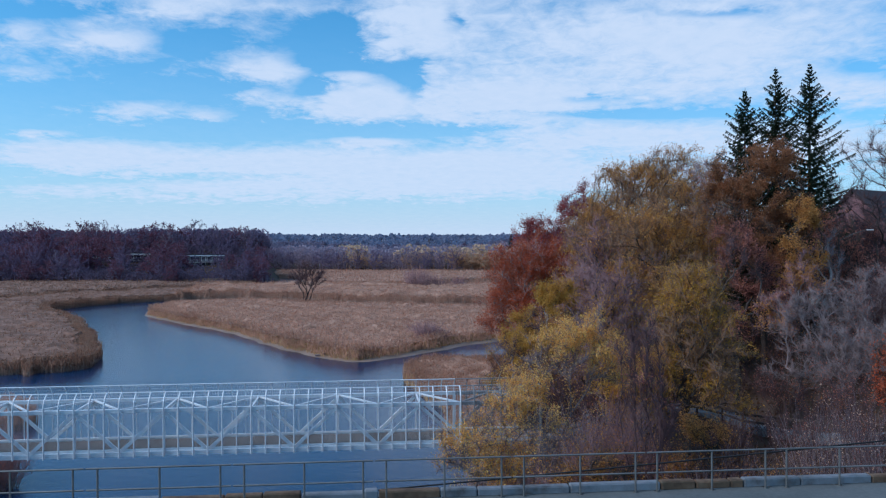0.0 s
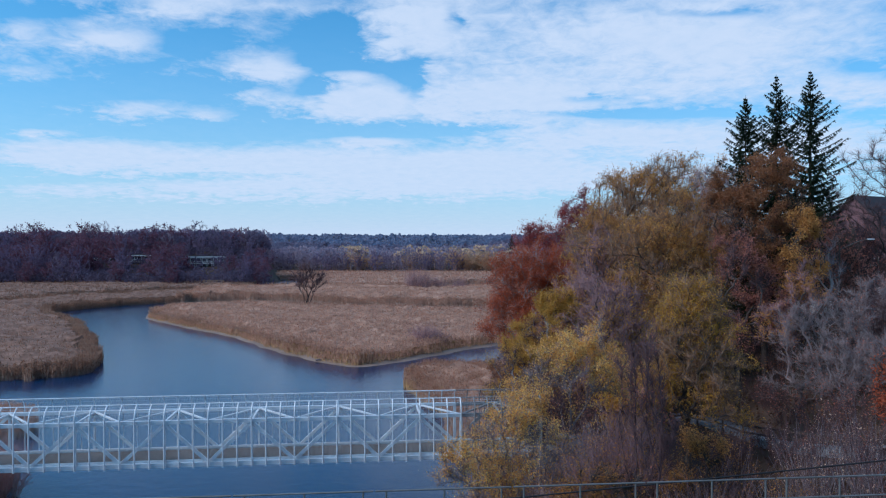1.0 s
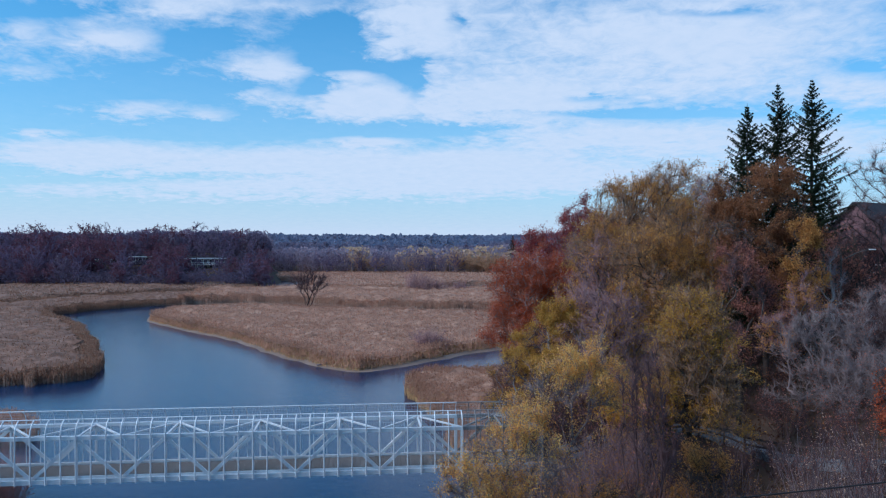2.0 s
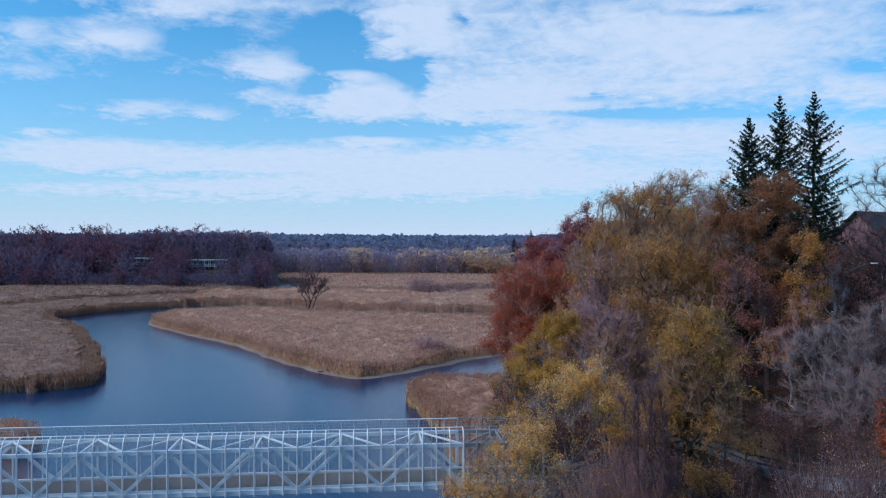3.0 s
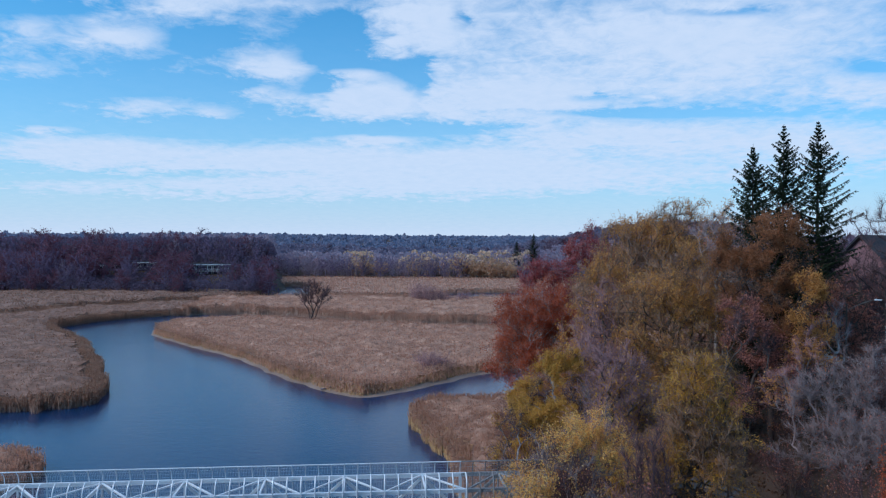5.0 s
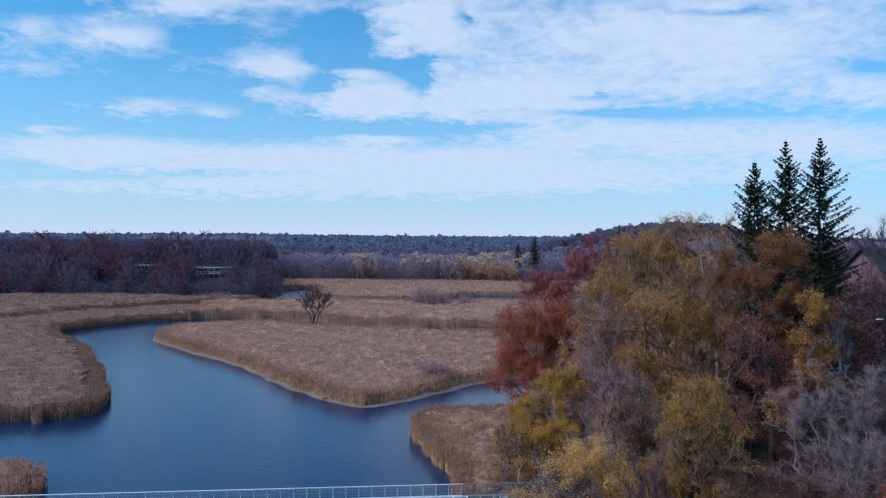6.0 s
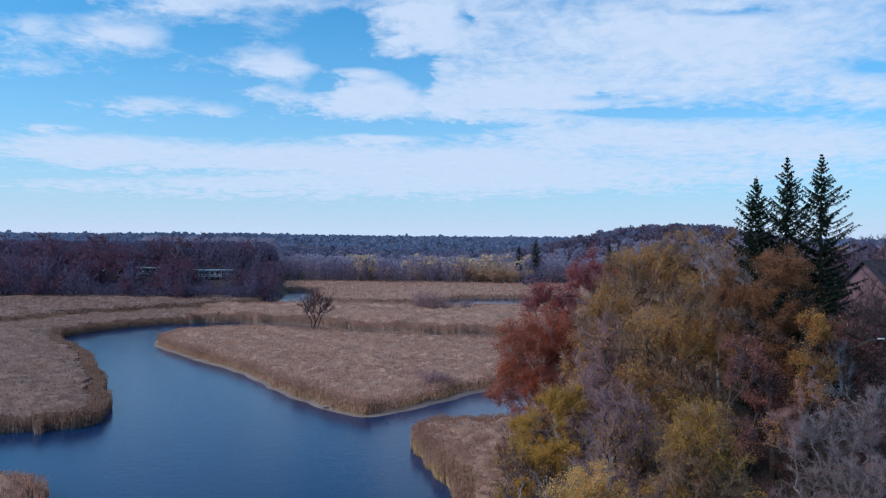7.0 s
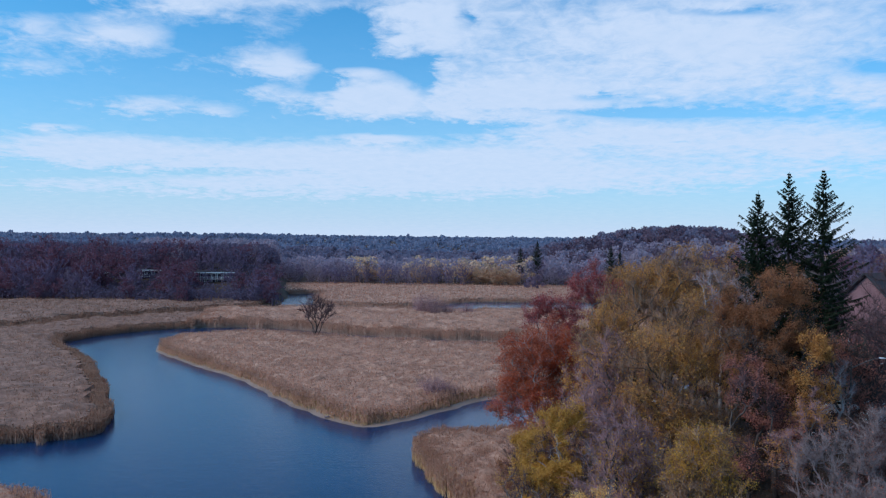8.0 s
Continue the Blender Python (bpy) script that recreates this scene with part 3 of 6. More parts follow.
def reed_bed(name, outline, cell, top, tufts, blade, label, seed, beach=0.0, mud=False, plume_mat=None, rim_tufts=16, thatch_mat=None, stem_mat=None, stand=0.22, drop=0.42, lift=None, ragged=0.7, stand_mat=None):
    """A bed of dry reeds: a dense thatch with standing blades all over it, thickest round its edge."""
    g = np.random.default_rng(seed)
    poly = spline(outline, 2.0)
    poly = poly + np.stack([wobble(poly[:, 0], poly[:, 1], 2.7, seed), wobble(poly[:, 1], poly[:, 0], 2.3, seed + 4)], 1) * ragged
    x0, y0 = poly.min(0) - 1
    x1, y1 = poly.max(0) + 1
    xs, ys = np.arange(x0, x1, cell), np.arange(y0, y1, cell)
    gx, gy = np.meshgrid(xs, ys)
    ins = inside(poly, gx, gy)
    near = np.zeros_like(gx)
    fx, fy = gx[ins], gy[ins]
    d = edge_distance(poly, fx, fy)
    near[ins] = d
    keep = ins & (near > beach + 1.4)
    tz = -(drop + 0.4 * drop * wobble(gx, gy, 3.0, seed + 5)) * np.exp(-np.maximum(0, near - beach - 1.4) / 1.6) * top + top * (0.72 + 0.16 * wobble(gx, gy, 4.1, seed) + 0.1 * wobble(gx, gy, 11.0, seed + 1)) + g.normal(0, 0.24, gx.shape)
    def grown(x, y):
        return 1 + lift[2] * smooth01((x - lift[0]) / (lift[1] - lift[0])) * smooth01((y - 140) / 30) if lift else np.ones_like(y)
    tz = tz * grown(gx, gy)
    ny, nx = gx.shape
    idx = np.arange(ny * nx).reshape(ny, nx)
    full = keep[:-1, :-1] & keep[1:, :-1] & keep[:-1, 1:] & keep[1:, 1:]
    q = np.stack([idx[:-1, :-1], idx[:-1, 1:], idx[1:, 1:], idx[1:, :-1]], -1)[full]
    jx, jy = gx + g.normal(0, cell * 0.12, gx.shape), gy + g.normal(0, cell * 0.12, gx.shape)
    v = np.stack([jx, jy, tz], -1).reshape(-1, 3)
    # skirts where a cell has no neighbour
    low = v.copy()
    low[:, 2] = -0.4
    fp = np.pad(full, 1)
    skirts = []
    for di, dj, ca, cb in ((-1, 0, (0, 0), (0, 1)), (1, 0, (1, 1), (1, 0)), (0, -1, (1, 0), (0, 0)), (0, 1, (0, 1), (1, 1))):
        edge = full & ~fp[1 + di:fp.shape[0] - 1 + di, 1 + dj:fp.shape[1] - 1 + dj]
        ii, jj = np.nonzero(edge)
        a, b = idx[ii + ca[0], jj + ca[1]], idx[ii + cb[0], jj + cb[1]]
        skirts.append(np.stack([b, a, a + ny * nx, b + ny * nx], -1))
    allv = np.concatenate([v, low])
    used, inv = np.unique(q, return_inverse=True)
    skirt = np.concatenate(skirts)
    sused, sinv = np.unique(skirt, return_inverse=True)
    bed = thing(name, (0, 0, WATER), label, "reeds")
    bed["kind"] = "stuff"
    mesh_part("thatch", allv[used], inv.reshape(q.shape), thatch_mat or M_THATCH, bed, smooth=True)
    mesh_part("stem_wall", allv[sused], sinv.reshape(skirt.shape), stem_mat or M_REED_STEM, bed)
    # blades
    n = int(tufts * ins.sum() * cell * cell * 1.25)
    bx, by = g.uniform(x0, x1, n * 3), g.uniform(y0, y1, n * 3)
    ok = inside(poly, bx, by)
    bx, by = bx[ok][:n], by[ok][:n]
    step = np.roll(poly, -1, 0) - poly
    run = np.linalg.norm(step, axis=1)
    k = g.choice(len(poly), int(run.sum() * rim_tufts), p=run / run.sum())
    e = poly[k] + step[k] * g.uniform(0, 1, (len(k), 1))
    inw = np.stack([-step[k, 1], step[k, 0]], 1) / run[k][:, None]
    area = 0.5 * np.sum(poly[:, 0] * np.roll(poly[:, 1], -1) - np.roll(poly[:, 0], -1) * poly[:, 1])
    deep = g.uniform(0, 1, (len(k), 1)) * 2.4
    e = e + inw * np.sign(area) * (beach - 0.3 + deep)
    de = np.concatenate([edge_distance(poly, bx, by), np.full(len(e), 0.0)])
    bx, by = np.concatenate([bx, e[:, 0]]), np.concatenate([by, e[:, 1]])
    good = (de > beach) | (de == 0)
    bx, by, de = bx[good], by[good], de[good]
    rim = de < beach + 1.0
    patch = 0.75 + 0.25 * wobble(bx, by, 6.0, seed + 2)
    pick = rim | (g.uniform(0, 1, len(bx)) < patch)
    bx, by, de, rim = bx[pick], by[pick], de[pick], rim[pick]
    z = top * (0.72 + 0.16 * wobble(bx, by, 4.1, seed) + 0.1 * wobble(bx, by, 11.0, seed + 1) + 0.1 * wobble(bx, by, 0.55, seed + 7))
    z = z * grown(bx, by)
    # standing stems round the rim
    rx, ry, rz = bx[rim], by[rim], z[rim]
    n = len(rx)
    inwards = np.where(rim[rim], edge_distance(poly, rx, ry) - beach + 0.3, 0)
    rz = rz * (0.95 - 1.25 * drop + 1.2 * drop * smooth01(inwards / 1.8)) * (1 + 0.22 * wobble(rx, ry, 1.9, seed + 6))
    p0 = np.stack([rx, ry, np.full(n, -0.1)], 1)
    p1 = p0 + np.stack([g.normal(0, 0.1, n), g.normal(0, 0.1, n), rz * g.uniform(0.6, 1.15, n) + 0.1], 1)
    mesh_part("reed_stems", *spikes(p0, p1, blade * 0.8), stem_mat or M_REED_STEM, bed)
    p2 = p0 + (p1 - p0) * g.uniform(0.3, 0.9, (n, 1))
    p3 = p1 + np.stack([g.normal(0, 0.12, n), g.normal(0, 0.12, n), g.uniform(0, 0.22, n)], 1)
    heads = g.uniform(0, 1, n) < 0.8
    mesh_part("reed_plumes", *spikes(p2[heads], p3[heads], blade * 1.5), plume_mat or M_REED, bed)
    # blades that still stand above the mat
    up = np.nonzero(~rim & (g.uniform(0, 1, len(bx)) < stand))[0]
    s0 = np.stack([bx[up], by[up], z[up] - 0.5], 1)
    s1 = s0 + np.stack([g.normal(0, 0.13, len(up)), g.normal(0, 0.13, len(up)), 0.5 + g.uniform(0.1, 0.75, len(up)) * top * 0.33], 1)
    mesh_part("standing_blades", *spikes(s0, s1, blade * 0.9), stand_mat or plume_mat or M_REED, bed)
    # a mat of broken leaves and plumes over the top
    few = g.uniform(0, 1, len(bx)) < 0.7
    bx, by, z = bx[few], by[few], np.where(rim, z * 0.8, z)[few]
    q = np.stack([bx, by, z + g.uniform(-0.1, 0.2, len(bx))], 1)
    mesh_part("reed_leaves", *leaves_at(q, blade * 7.5, g, -0.9, 0.34), plume_mat or M_REED, bed)
    if mud:
        pv = np.concatenate([np.c_[poly, np.full(len(poly), -0.12)], np.c_[poly * 0.94 + poly.mean(0) * 0.06, np.full(len(poly), 0.35)]])
        k = np.arange(len(poly))
        k2 = (k + 1) % len(poly)
        bank = mesh_part("mud_bank", pv, np.stack([k, k2, k2 + len(poly), k + len(poly)], 1), M_MUD, None, smooth=True)
        bank.location.z = WATER
        tagged(bank, "bare wet mud strip along the reed edge", "mud", kind="structure")
    return bed


reed_bed("reed_bed", [(-69, 171), (-62, 162.8), (-54.5, 153.8), (-44, 143), (-35.4, 131.5), (-27.7, 120.1), (-20.4, 110.8), (-16.2, 106.8), (-12.7, 105), (-9, 106.8), (-4.5, 111.5), (0.5, 118), (6.5, 125), (22, 135), (60, 155), (68, 172), (72, 188), (40, 190), (12, 187), (0, 189), (-15, 192), (-31, 198), (-42, 203), (-59, 206), (-70, 198), (-74.5, 190), (-74, 181)],
         1.0, 2.6, 9.0, 0.05, "dry tan reeds filling the point between river and creek", 11, beach=1.8, mud=True, rim_tufts=34, stem_mat=M_REED_EDGE, stand=0.5)
reed_bed("reed_bed", [(-200, 68), (-110, 84), (-58.6, 94.7), (-54.7, 95.7), (-50.6, 97.8), (-48.6, 101.4), (-51.4, 109.5), (-55.9, 118.8), (-61.9, 129.8), (-70.9, 144.8), (-82.1, 161.3), (-90.1, 170.5), (-95.5, 178.2), (-99, 186), (-98, 195), (-94.5, 203), (-90.5, 210), (-84.5, 217), (-77, 221.5), (-75, 232), (-84, 251), (-98, 246), (-106, 236), (-122, 211), (-139, 187), (-206, 164)],
         1.7, 3.0, 3.8, 0.05, "dry brown reeds along the outer bend of the river", 12, rim_tufts=60, drop=0.16, ragged=0.8, stand=0.45, stand_mat=M_REED_BROWN, stem_mat=M_REED_FACE, plume_mat=M_REED_BROWN, thatch_mat=M_THATCH_DARK)
reed_bed("reed_bed", [(-79, 220), (-75, 221.5), (-69, 222.5), (-60, 222.5), (-44, 218.5), (-33, 212), (-16, 204.5), (0, 200.5), (14, 198), (40, 198), (80, 205), (85, 262), (28, 264), (4, 263), (-30, 265), (-60, 264), (-84, 257), (-80, 240)],
         1.7, 4.4, 3.6, 0.055, "tall tan reeds beyond the creek behind the point", 17, rim_tufts=54, drop=0.14, ragged=0.9, stand=0.5, stem_mat=M_REED_PALE, plume_mat=M_REED)
reed_bed("reed_bed", [(-270, 207), (-207, 207), (-134, 216), (-121, 240), (-97, 263), (-90, 277), (-80, 283), (-79, 301), (-116, 307), (-185, 307), (-280, 307)],
         2.4, 2.8, 1.4, 0.09, "pale dry reeds below the wooded bank", 13, rim_tufts=16, drop=0.15, stem_mat=M_REED_FACE, plume_mat=M_REED_BROWN, thatch_mat=M_THATCH_DARK)
reed_bed("reed_bed", [(-84, 362), (-68, 366), (-63, 345), (-59, 318), (-50, 301), (-14, 300), (-4, 308), (4, 322), (16, 327), (31, 328), (60, 330), (105, 318), (114, 394), (62, 426), (-33, 432), (-95, 428), (-100, 385)],
         3.0, 2.4, 1.0, 0.12, "pale dry reeds in front of the far woods", 14, rim_tufts=14, drop=0.15, stem_mat=M_REED_PALE)
reed_bed("reed_bed", [(-4.6, 93), (-4.2, 88), (-3.0, 84.5), (-1.5, 81), (-0.4, 76), (0.6, 70), (1.6, 63), (3, 60), (8, 59), (15, 72), (15, 97), (6, 101), (-2, 98)],
         0.9, 2.7, 18.0, 0.035, "russet-tan reeds on the near side of the creek mouth", 15, stand=1.0, rim_tufts=70, drop=0.12, ragged=1.3, stem_mat=M_REED_EDGE, plume_mat=M_REED_RUSSET)
reed_bed("reed_bed", [(-39, 66), (-38.8, 69), (-40, 72), (-48, 75), (-65, 76), (-66, 60), (-46, 58)],
         0.9, 2.7, 14.0, 0.035, "tan reeds on the bank beyond the footbridge", 16, rim_tufts=50, drop=0.2, stand=0.8)


# ---- road bridge ----
def road_bridge():
    ob = thing("road_bridge", (0, 17.78, 0), "grey concrete road bridge deck over the river", "bridge", turn=math.degrees(math.atan(0.085)))
    slope = pose(0, 17.78, 0, 0, -0.26, math.degrees(math.atan(0.085)))
    ob.matrix_world = slope
    deck = 10.2
    part("deck", box(bmesh.new(), (-60, -14, deck - 0.5), (46, 0.7, deck), 0.03), M_CONC, ob)
    part("roadway", box(bmesh.new(), (-60, -12.5, deck - 0.2), (46, -1.9, deck + 0.02), 0.01), M_ASPHALT, ob)
    part("sidewalk", box(bmesh.new(), (-60, -1.75, deck - 0.2), (46, 0.3, deck + 0.05), 0.02), M_CONC, ob)
    for y in (-12.5, -8.6, -4.4, -0.4):
        part("girder", box(bmesh.new(), (-60, y - 0.25, deck - 1.7), (46, y + 0.25, deck - 0.5), 0.02), M_CONC, ob)
    for x in (-44, -20, 14):
        part("pier", box(bmesh.new(), (x - 0.6, -13, -2.5), (x + 0.6, 0, deck - 1.7), 0.15), M_CONC, ob)
    # kerb blocks behind the rail, some rusty
    g = random.Random(4)
    x = -40.0
    while x < 40:
        w = g.choice((0.35, 0.9, 1.5, 1.9, 2.3))
        rust = g.random() < (0.5 if w < 1 else 0.16)
        part("kerb_block", box(bmesh.new(), (x + 0.01, 0.1, deck + 0.03), (x + w - 0.01, 0.34, deck + 0.24 + g.uniform(-0.02, 0.03)), 0.03), M_KERB_RUST if rust else M_KERB, ob, "rust-stained kerb block" if rust else "")
        x += w
    # railing in panels of two bays
    rails = thing("guard_railing", (0, 17.78, deck + 0.05), "weathered two-rail galvanised steel pipe railing on the road bridge", "railing", turn=math.degrees(math.atan(0.085)))
    rails.matrix_world = slope @ Matrix.Translation((0, 0, deck + 0.05))
    pm = mesh_of("post", *joined(tubes([(0, 0, 0)], [(0, 0, 0.97)], 0.024, 0.024, 10), tubes([(0, 0, 0)], [(0, 0, 0.015)], 0.075, 0.075, 8)), M_STEEL_DARK, True)
    x = 2.026 - 3.34 * 11
    while x < 36:
        for k in (0, 1.4, 2.79):
            post = new("post", pm)
            post.parent = rails
            post.location = (x + k, 0, 0)
        for z in (0.97, 0.47):
            v, f = tubes([(x - 0.26, 0, z)], [(x + 2.79 + 0.24, 0, z)], 0.021, 0.021, 10)
            mesh_part("rail", v, f, M_STEEL_DARK, rails, smooth=True)
        x += 3.34


road_bridge()


# ---- footbridge ----
def footbridge():
    """A steel box truss with tall fences that curve inwards at the top."""
    ang = math.atan(0.11)
    ob = thing("truss_footbridge", (1.07, 45.1, 4.15), "pale galvanised steel truss footbridge with tall curved mesh fences", "bridge", turn=math.degrees(ang))
    x0, x1, wide, tall = -35.0, 5.0, 3.1, 2.52
    for y in (0, wide):
        # bank-end bay: shade of the trees painted in as darker steel
        for xa, xb, mt in ((x0, -0.05, M_STEEL), (0.05, x1, M_STEEL_SHADED)):
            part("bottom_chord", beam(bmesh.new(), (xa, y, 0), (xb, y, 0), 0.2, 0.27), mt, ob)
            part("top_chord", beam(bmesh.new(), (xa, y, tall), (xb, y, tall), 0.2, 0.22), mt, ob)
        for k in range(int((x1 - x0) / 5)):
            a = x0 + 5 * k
            mt = M_STEEL if a < -1 else M_STEEL_SHADED
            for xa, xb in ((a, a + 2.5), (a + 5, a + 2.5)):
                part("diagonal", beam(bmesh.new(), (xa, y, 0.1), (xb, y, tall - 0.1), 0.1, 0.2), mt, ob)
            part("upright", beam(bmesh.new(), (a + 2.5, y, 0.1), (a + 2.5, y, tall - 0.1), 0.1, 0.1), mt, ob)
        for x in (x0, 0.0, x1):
            part("end_post", beam(bmesh.new(), (x, y, -0.1), (x, y, tall + 0.1), 0.18, 0.18), M_STEEL if x < 1 else M_STEEL_SHADED, ob)
    for k in range(int((x1 - x0) / 5)):
        a = x0 + 5 * k
        mt = M_STEEL if a < -1 else M_STEEL_SHADED
        part("top_brace", beam(bmesh.new(), (a, 0, tall + 0.04), (a + 2.5, wide, tall + 0.04), 0.12, 0.1), mt, ob)
        part("top_brace", beam(bmesh.new(), (a + 2.5, wide, tall + 0.04), (a + 5, 0, tall + 0.04), 0.12, 0.1), mt, ob)
        part("cross_beam", beam(bmesh.new(), (a, 0, -0.06), (a, wide, -0.06), 0.14, 0.2), M_STEEL_DARK, ob)
        part("top_strut", beam(bmesh.new(), (a + 2.5, 0, tall), (a + 2.5, wide, tall), 0.12, 0.12), mt, ob)
    plank = bpy.data.meshes.new("deck_plank")
    bm = box(bmesh.new(), (0, 0.12, 0.02), (0.27, wide - 0.12, 0.08), 0.006)
    bm.to_mesh(plank)
    bm.free()
    plank.materials.append(M_DECK)
    for k in range(int((x1 - x0) / 0.28)):
        o = new("deck_plank", plank)
        o.parent = ob
        o.location = (x0 + 0.28 * k, 0, 0)
    for y in (0.1, wide - 0.1):
        part("kick_rail", beam(bmesh.new(), (x0, y, 0.2), (x1, y, 0.2), 0.05, 0.14), M_STEEL, ob)
    # fence posts, bent inwards above the truss
    for side, y in ((1, -0.17), (-1, wide + 0.17)):
        line = [(0, 0, -0.17), (0, 0, 2.74), (0, 0.05 * side, 2.99), (0, 0.16 * side, 3.2), (0, 0.34 * side, 3.38), (0, 0.56 * side, 3.5)]
        rad = 0.045 if side > 0 else 0.03
        v, f = tubes(line[:-1], line[1:], rad, rad, 6)
        # second post mesh carries the painted shade of the bank-end bay
        pm, pm_shaded = mesh_of("fence_post", v, f, M_STEEL), mesh_of("fence_post", v, f, M_STEEL_SHADED)
        for k in range(int((x1 - x0) / 5 * 6) + 1):
            o = new("fence_post", pm if x0 + k * 5 / 6 < 0.4 else pm_shaded)
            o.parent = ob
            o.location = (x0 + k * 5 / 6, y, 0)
        for xa, xb, mt in ((x0, 0.0, M_STEEL), (0.02, x1, M_STEEL_SHADED)):
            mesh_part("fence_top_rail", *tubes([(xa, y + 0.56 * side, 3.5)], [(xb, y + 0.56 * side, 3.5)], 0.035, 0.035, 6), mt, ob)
        # mesh over the bent top, in lengths of one bay
        arc = np.array(line[1:])[:, 1:]
        for k in range(int((x1 - x0) / 5)):
            xs = x0 + 5 * k + np.arange(0, 5, 0.1)
            p0 = [(xx, y + p[0], p[1]) for p in arc[:-1] for xx in xs] + [(xs[0], y + p[0], p[1]) for p in arc]
            p1 = [(xx, y + p[0], p[1]) for p in arc[1:] for xx in xs] + [(xs[0] + 5, y + p[0], p[1]) for p in arc]
            mesh_part("curved_mesh", *tubes(p0, p1, 0.006, 0.006, 3), M_WIRE, ob, "curved chain-link mesh")
        # chain link between the posts
        for k in range(int((x1 - x0) / 5)):
            a = x0 + 5 * k
            p0, p1 = [], []
            for sgn in (1, -1):
                for off in np.arange(-2.7, 5.0, 0.12):
                    lo, hi = max(0.0, off), min(5.0, off + 2.7)
                    if hi - lo < 0.05:
                        continue
                    za, zb = (lo - off), (hi - off)
                    xa, xb = (a + lo, a + hi) if sgn > 0 else (a + 5 - lo, a + 5 - hi)
                    p0.append((xa, y, za - 0.05))
                    p1.append((xb, y, zb - 0.05))
            v, f = tubes(p0, p1, 0.0026, 0.0026, 3)
            mesh_part("mesh_panel", v, f, M_WIRE, ob, "chain-link mesh infill")
    # concrete seat at the bank end
    seat = thing("bridge_abutment", (5.6, 45.6, 0), "grey concrete abutment under the footbridge end", "abutment", turn=math.degrees(ang))
    part("wall", box(bmesh.new(), (-0.9, -1.0, -1.0), (1.2, 4.0, 3.8), 0.06), M_CONC, seat)
    part("bearing_shelf", box(bmesh.new(), (-1.3, -1.3, 3.55), (1.2, 4.6, 3.85), 0.04), M_CONC, seat)


footbridge()


# ---- trees ----
def crown_points(blobs, n, g, shell=0.45, bottom=-0.75):
    """Tips spread through a crown made of uneven lobes; the lobes are centre, half sizes."""
    vol = np.array([b[3] * b[4] * b[5] for b in blobs])
    out = []
    for b, k in zip(blobs, np.maximum(4, (n * vol / vol.sum()).astype(int))):
        d = unit_random(k * 2, g)
        d = d[d[:, 2] > bottom][:k]
        r = g.uniform(0, 1, len(d)) ** shell
        lump = 1 + 0.16 * np.sin(d[:, 0] * 5 + b[0]) * np.cos(d[:, 1] * 4 + b[1]) + 0.1 * np.sin(d[:, 2] * 7 + b[2])
        out.append(np.array(b[:3]) + d * (r * lump)[:, None] * np.array(b[3:6]))
    return np.concatenate(out)


def patches(p, size, seed):
    """0 to 1: where the foliage still holds on, in uneven clumps."""
    a = np.sin(p[:, 0] / size + seed) * np.cos(p[:, 1] / size * 1.2 + seed * 1.7) + np.sin(p[:, 2] / size * 1.4 + p[:, 0] / size * 0.7 + seed * 2.3) + 0.6 * np.sin((p[:, 0] - p[:, 2]) / size * 2.6 + seed)
    return smooth01((a + 0.9) / 2.0)


def grow(base, fork, tips, g, r_tip=0.012, spread=0.35, bend=0.12, stems=1, power=0.46):
    """A branch skeleton that reaches every tip: segments with radii, and the tips."""
    base, fork = np.array(base, float), np.array(fork, float)
    nodes, par, cost = [base], [-1], [0.0]
    for s in range(stems):
        last = 0
        top = fork + (g.normal(0, 0.5, 3) * [1, 1, 0.3] * (stems > 1) * np.linalg.norm(fork - base) * 0.35)
        steps = 4
        for k in range(1, steps + 1):
            p = base + (top - base) * k / steps + g.normal(0, 0.03, 3) * np.linalg.norm(top - base) * [1, 1, 0]
            nodes.append(p)
            par.append(last)
            cost.append(cost[last] + np.linalg.norm(p - nodes[last]))
            last = len(nodes) - 1
    order = np.argsort(np.linalg.norm(tips - fork, axis=1))
    cap = len(nodes) + len(tips) * 3
    arr, cst = np.zeros((cap, 3)), np.full(cap, 1e9)
    arr[:len(nodes)], cst[:len(nodes)] = nodes, cost
    cst[0] += 1e6
    m = len(nodes)
    par = par + [0] * (cap - m)
    for i in order:
        t = tips[i]
        d = arr[:m] - t
        dist = np.sqrt((d * d).sum(1))
        j = int(np.argmin(dist + spread * cst[:m] + 0.6 * np.maximum(0, arr[:m, 2] - t[2])))
        a, length = arr[j], dist[j]
        prev = j
        for fr in (0.36, 0.7, 1.0):
            p = a + (t - a) * fr
            if fr < 1:
                p = p + g.normal(0, bend, 3) * length * 0.6
                p[2] += length * min(0.1, bend) * math.sin(fr * math.pi)
            arr[m] = p
            cst[m] = cst[prev] + np.linalg.norm(p - arr[prev])
            par[m] = prev
            prev = m
            m += 1
    load = np.zeros(m)
    load[:] = 0.15
    for k in range(m - 1, 0, -1):
        load[par[k]] += load[k] if load[k] > 0.15 else 0.3
    rad = r_tip * np.maximum(load, 0.3) ** power / 0.3 ** power
    par = np.array(par[:m])
    k = np.arange(1, m)
    return arr[par[1:]], arr[k], np.minimum(rad[par[1:]], rad[k] * 1.5), rad[k]


def limbs_mesh(segs, thick=0.035):
    a, b, r0, r1 = segs
    big = r0 > thick
    pieces = []
    if big.any():
        pieces.append(tubes(a[big], b[big], r0[big], r1[big], 6))
    if (~big).any():
        pieces.append(tubes(a[~big], b[~big], r0[~big], r1[~big], 3))
    return joined(*pieces)


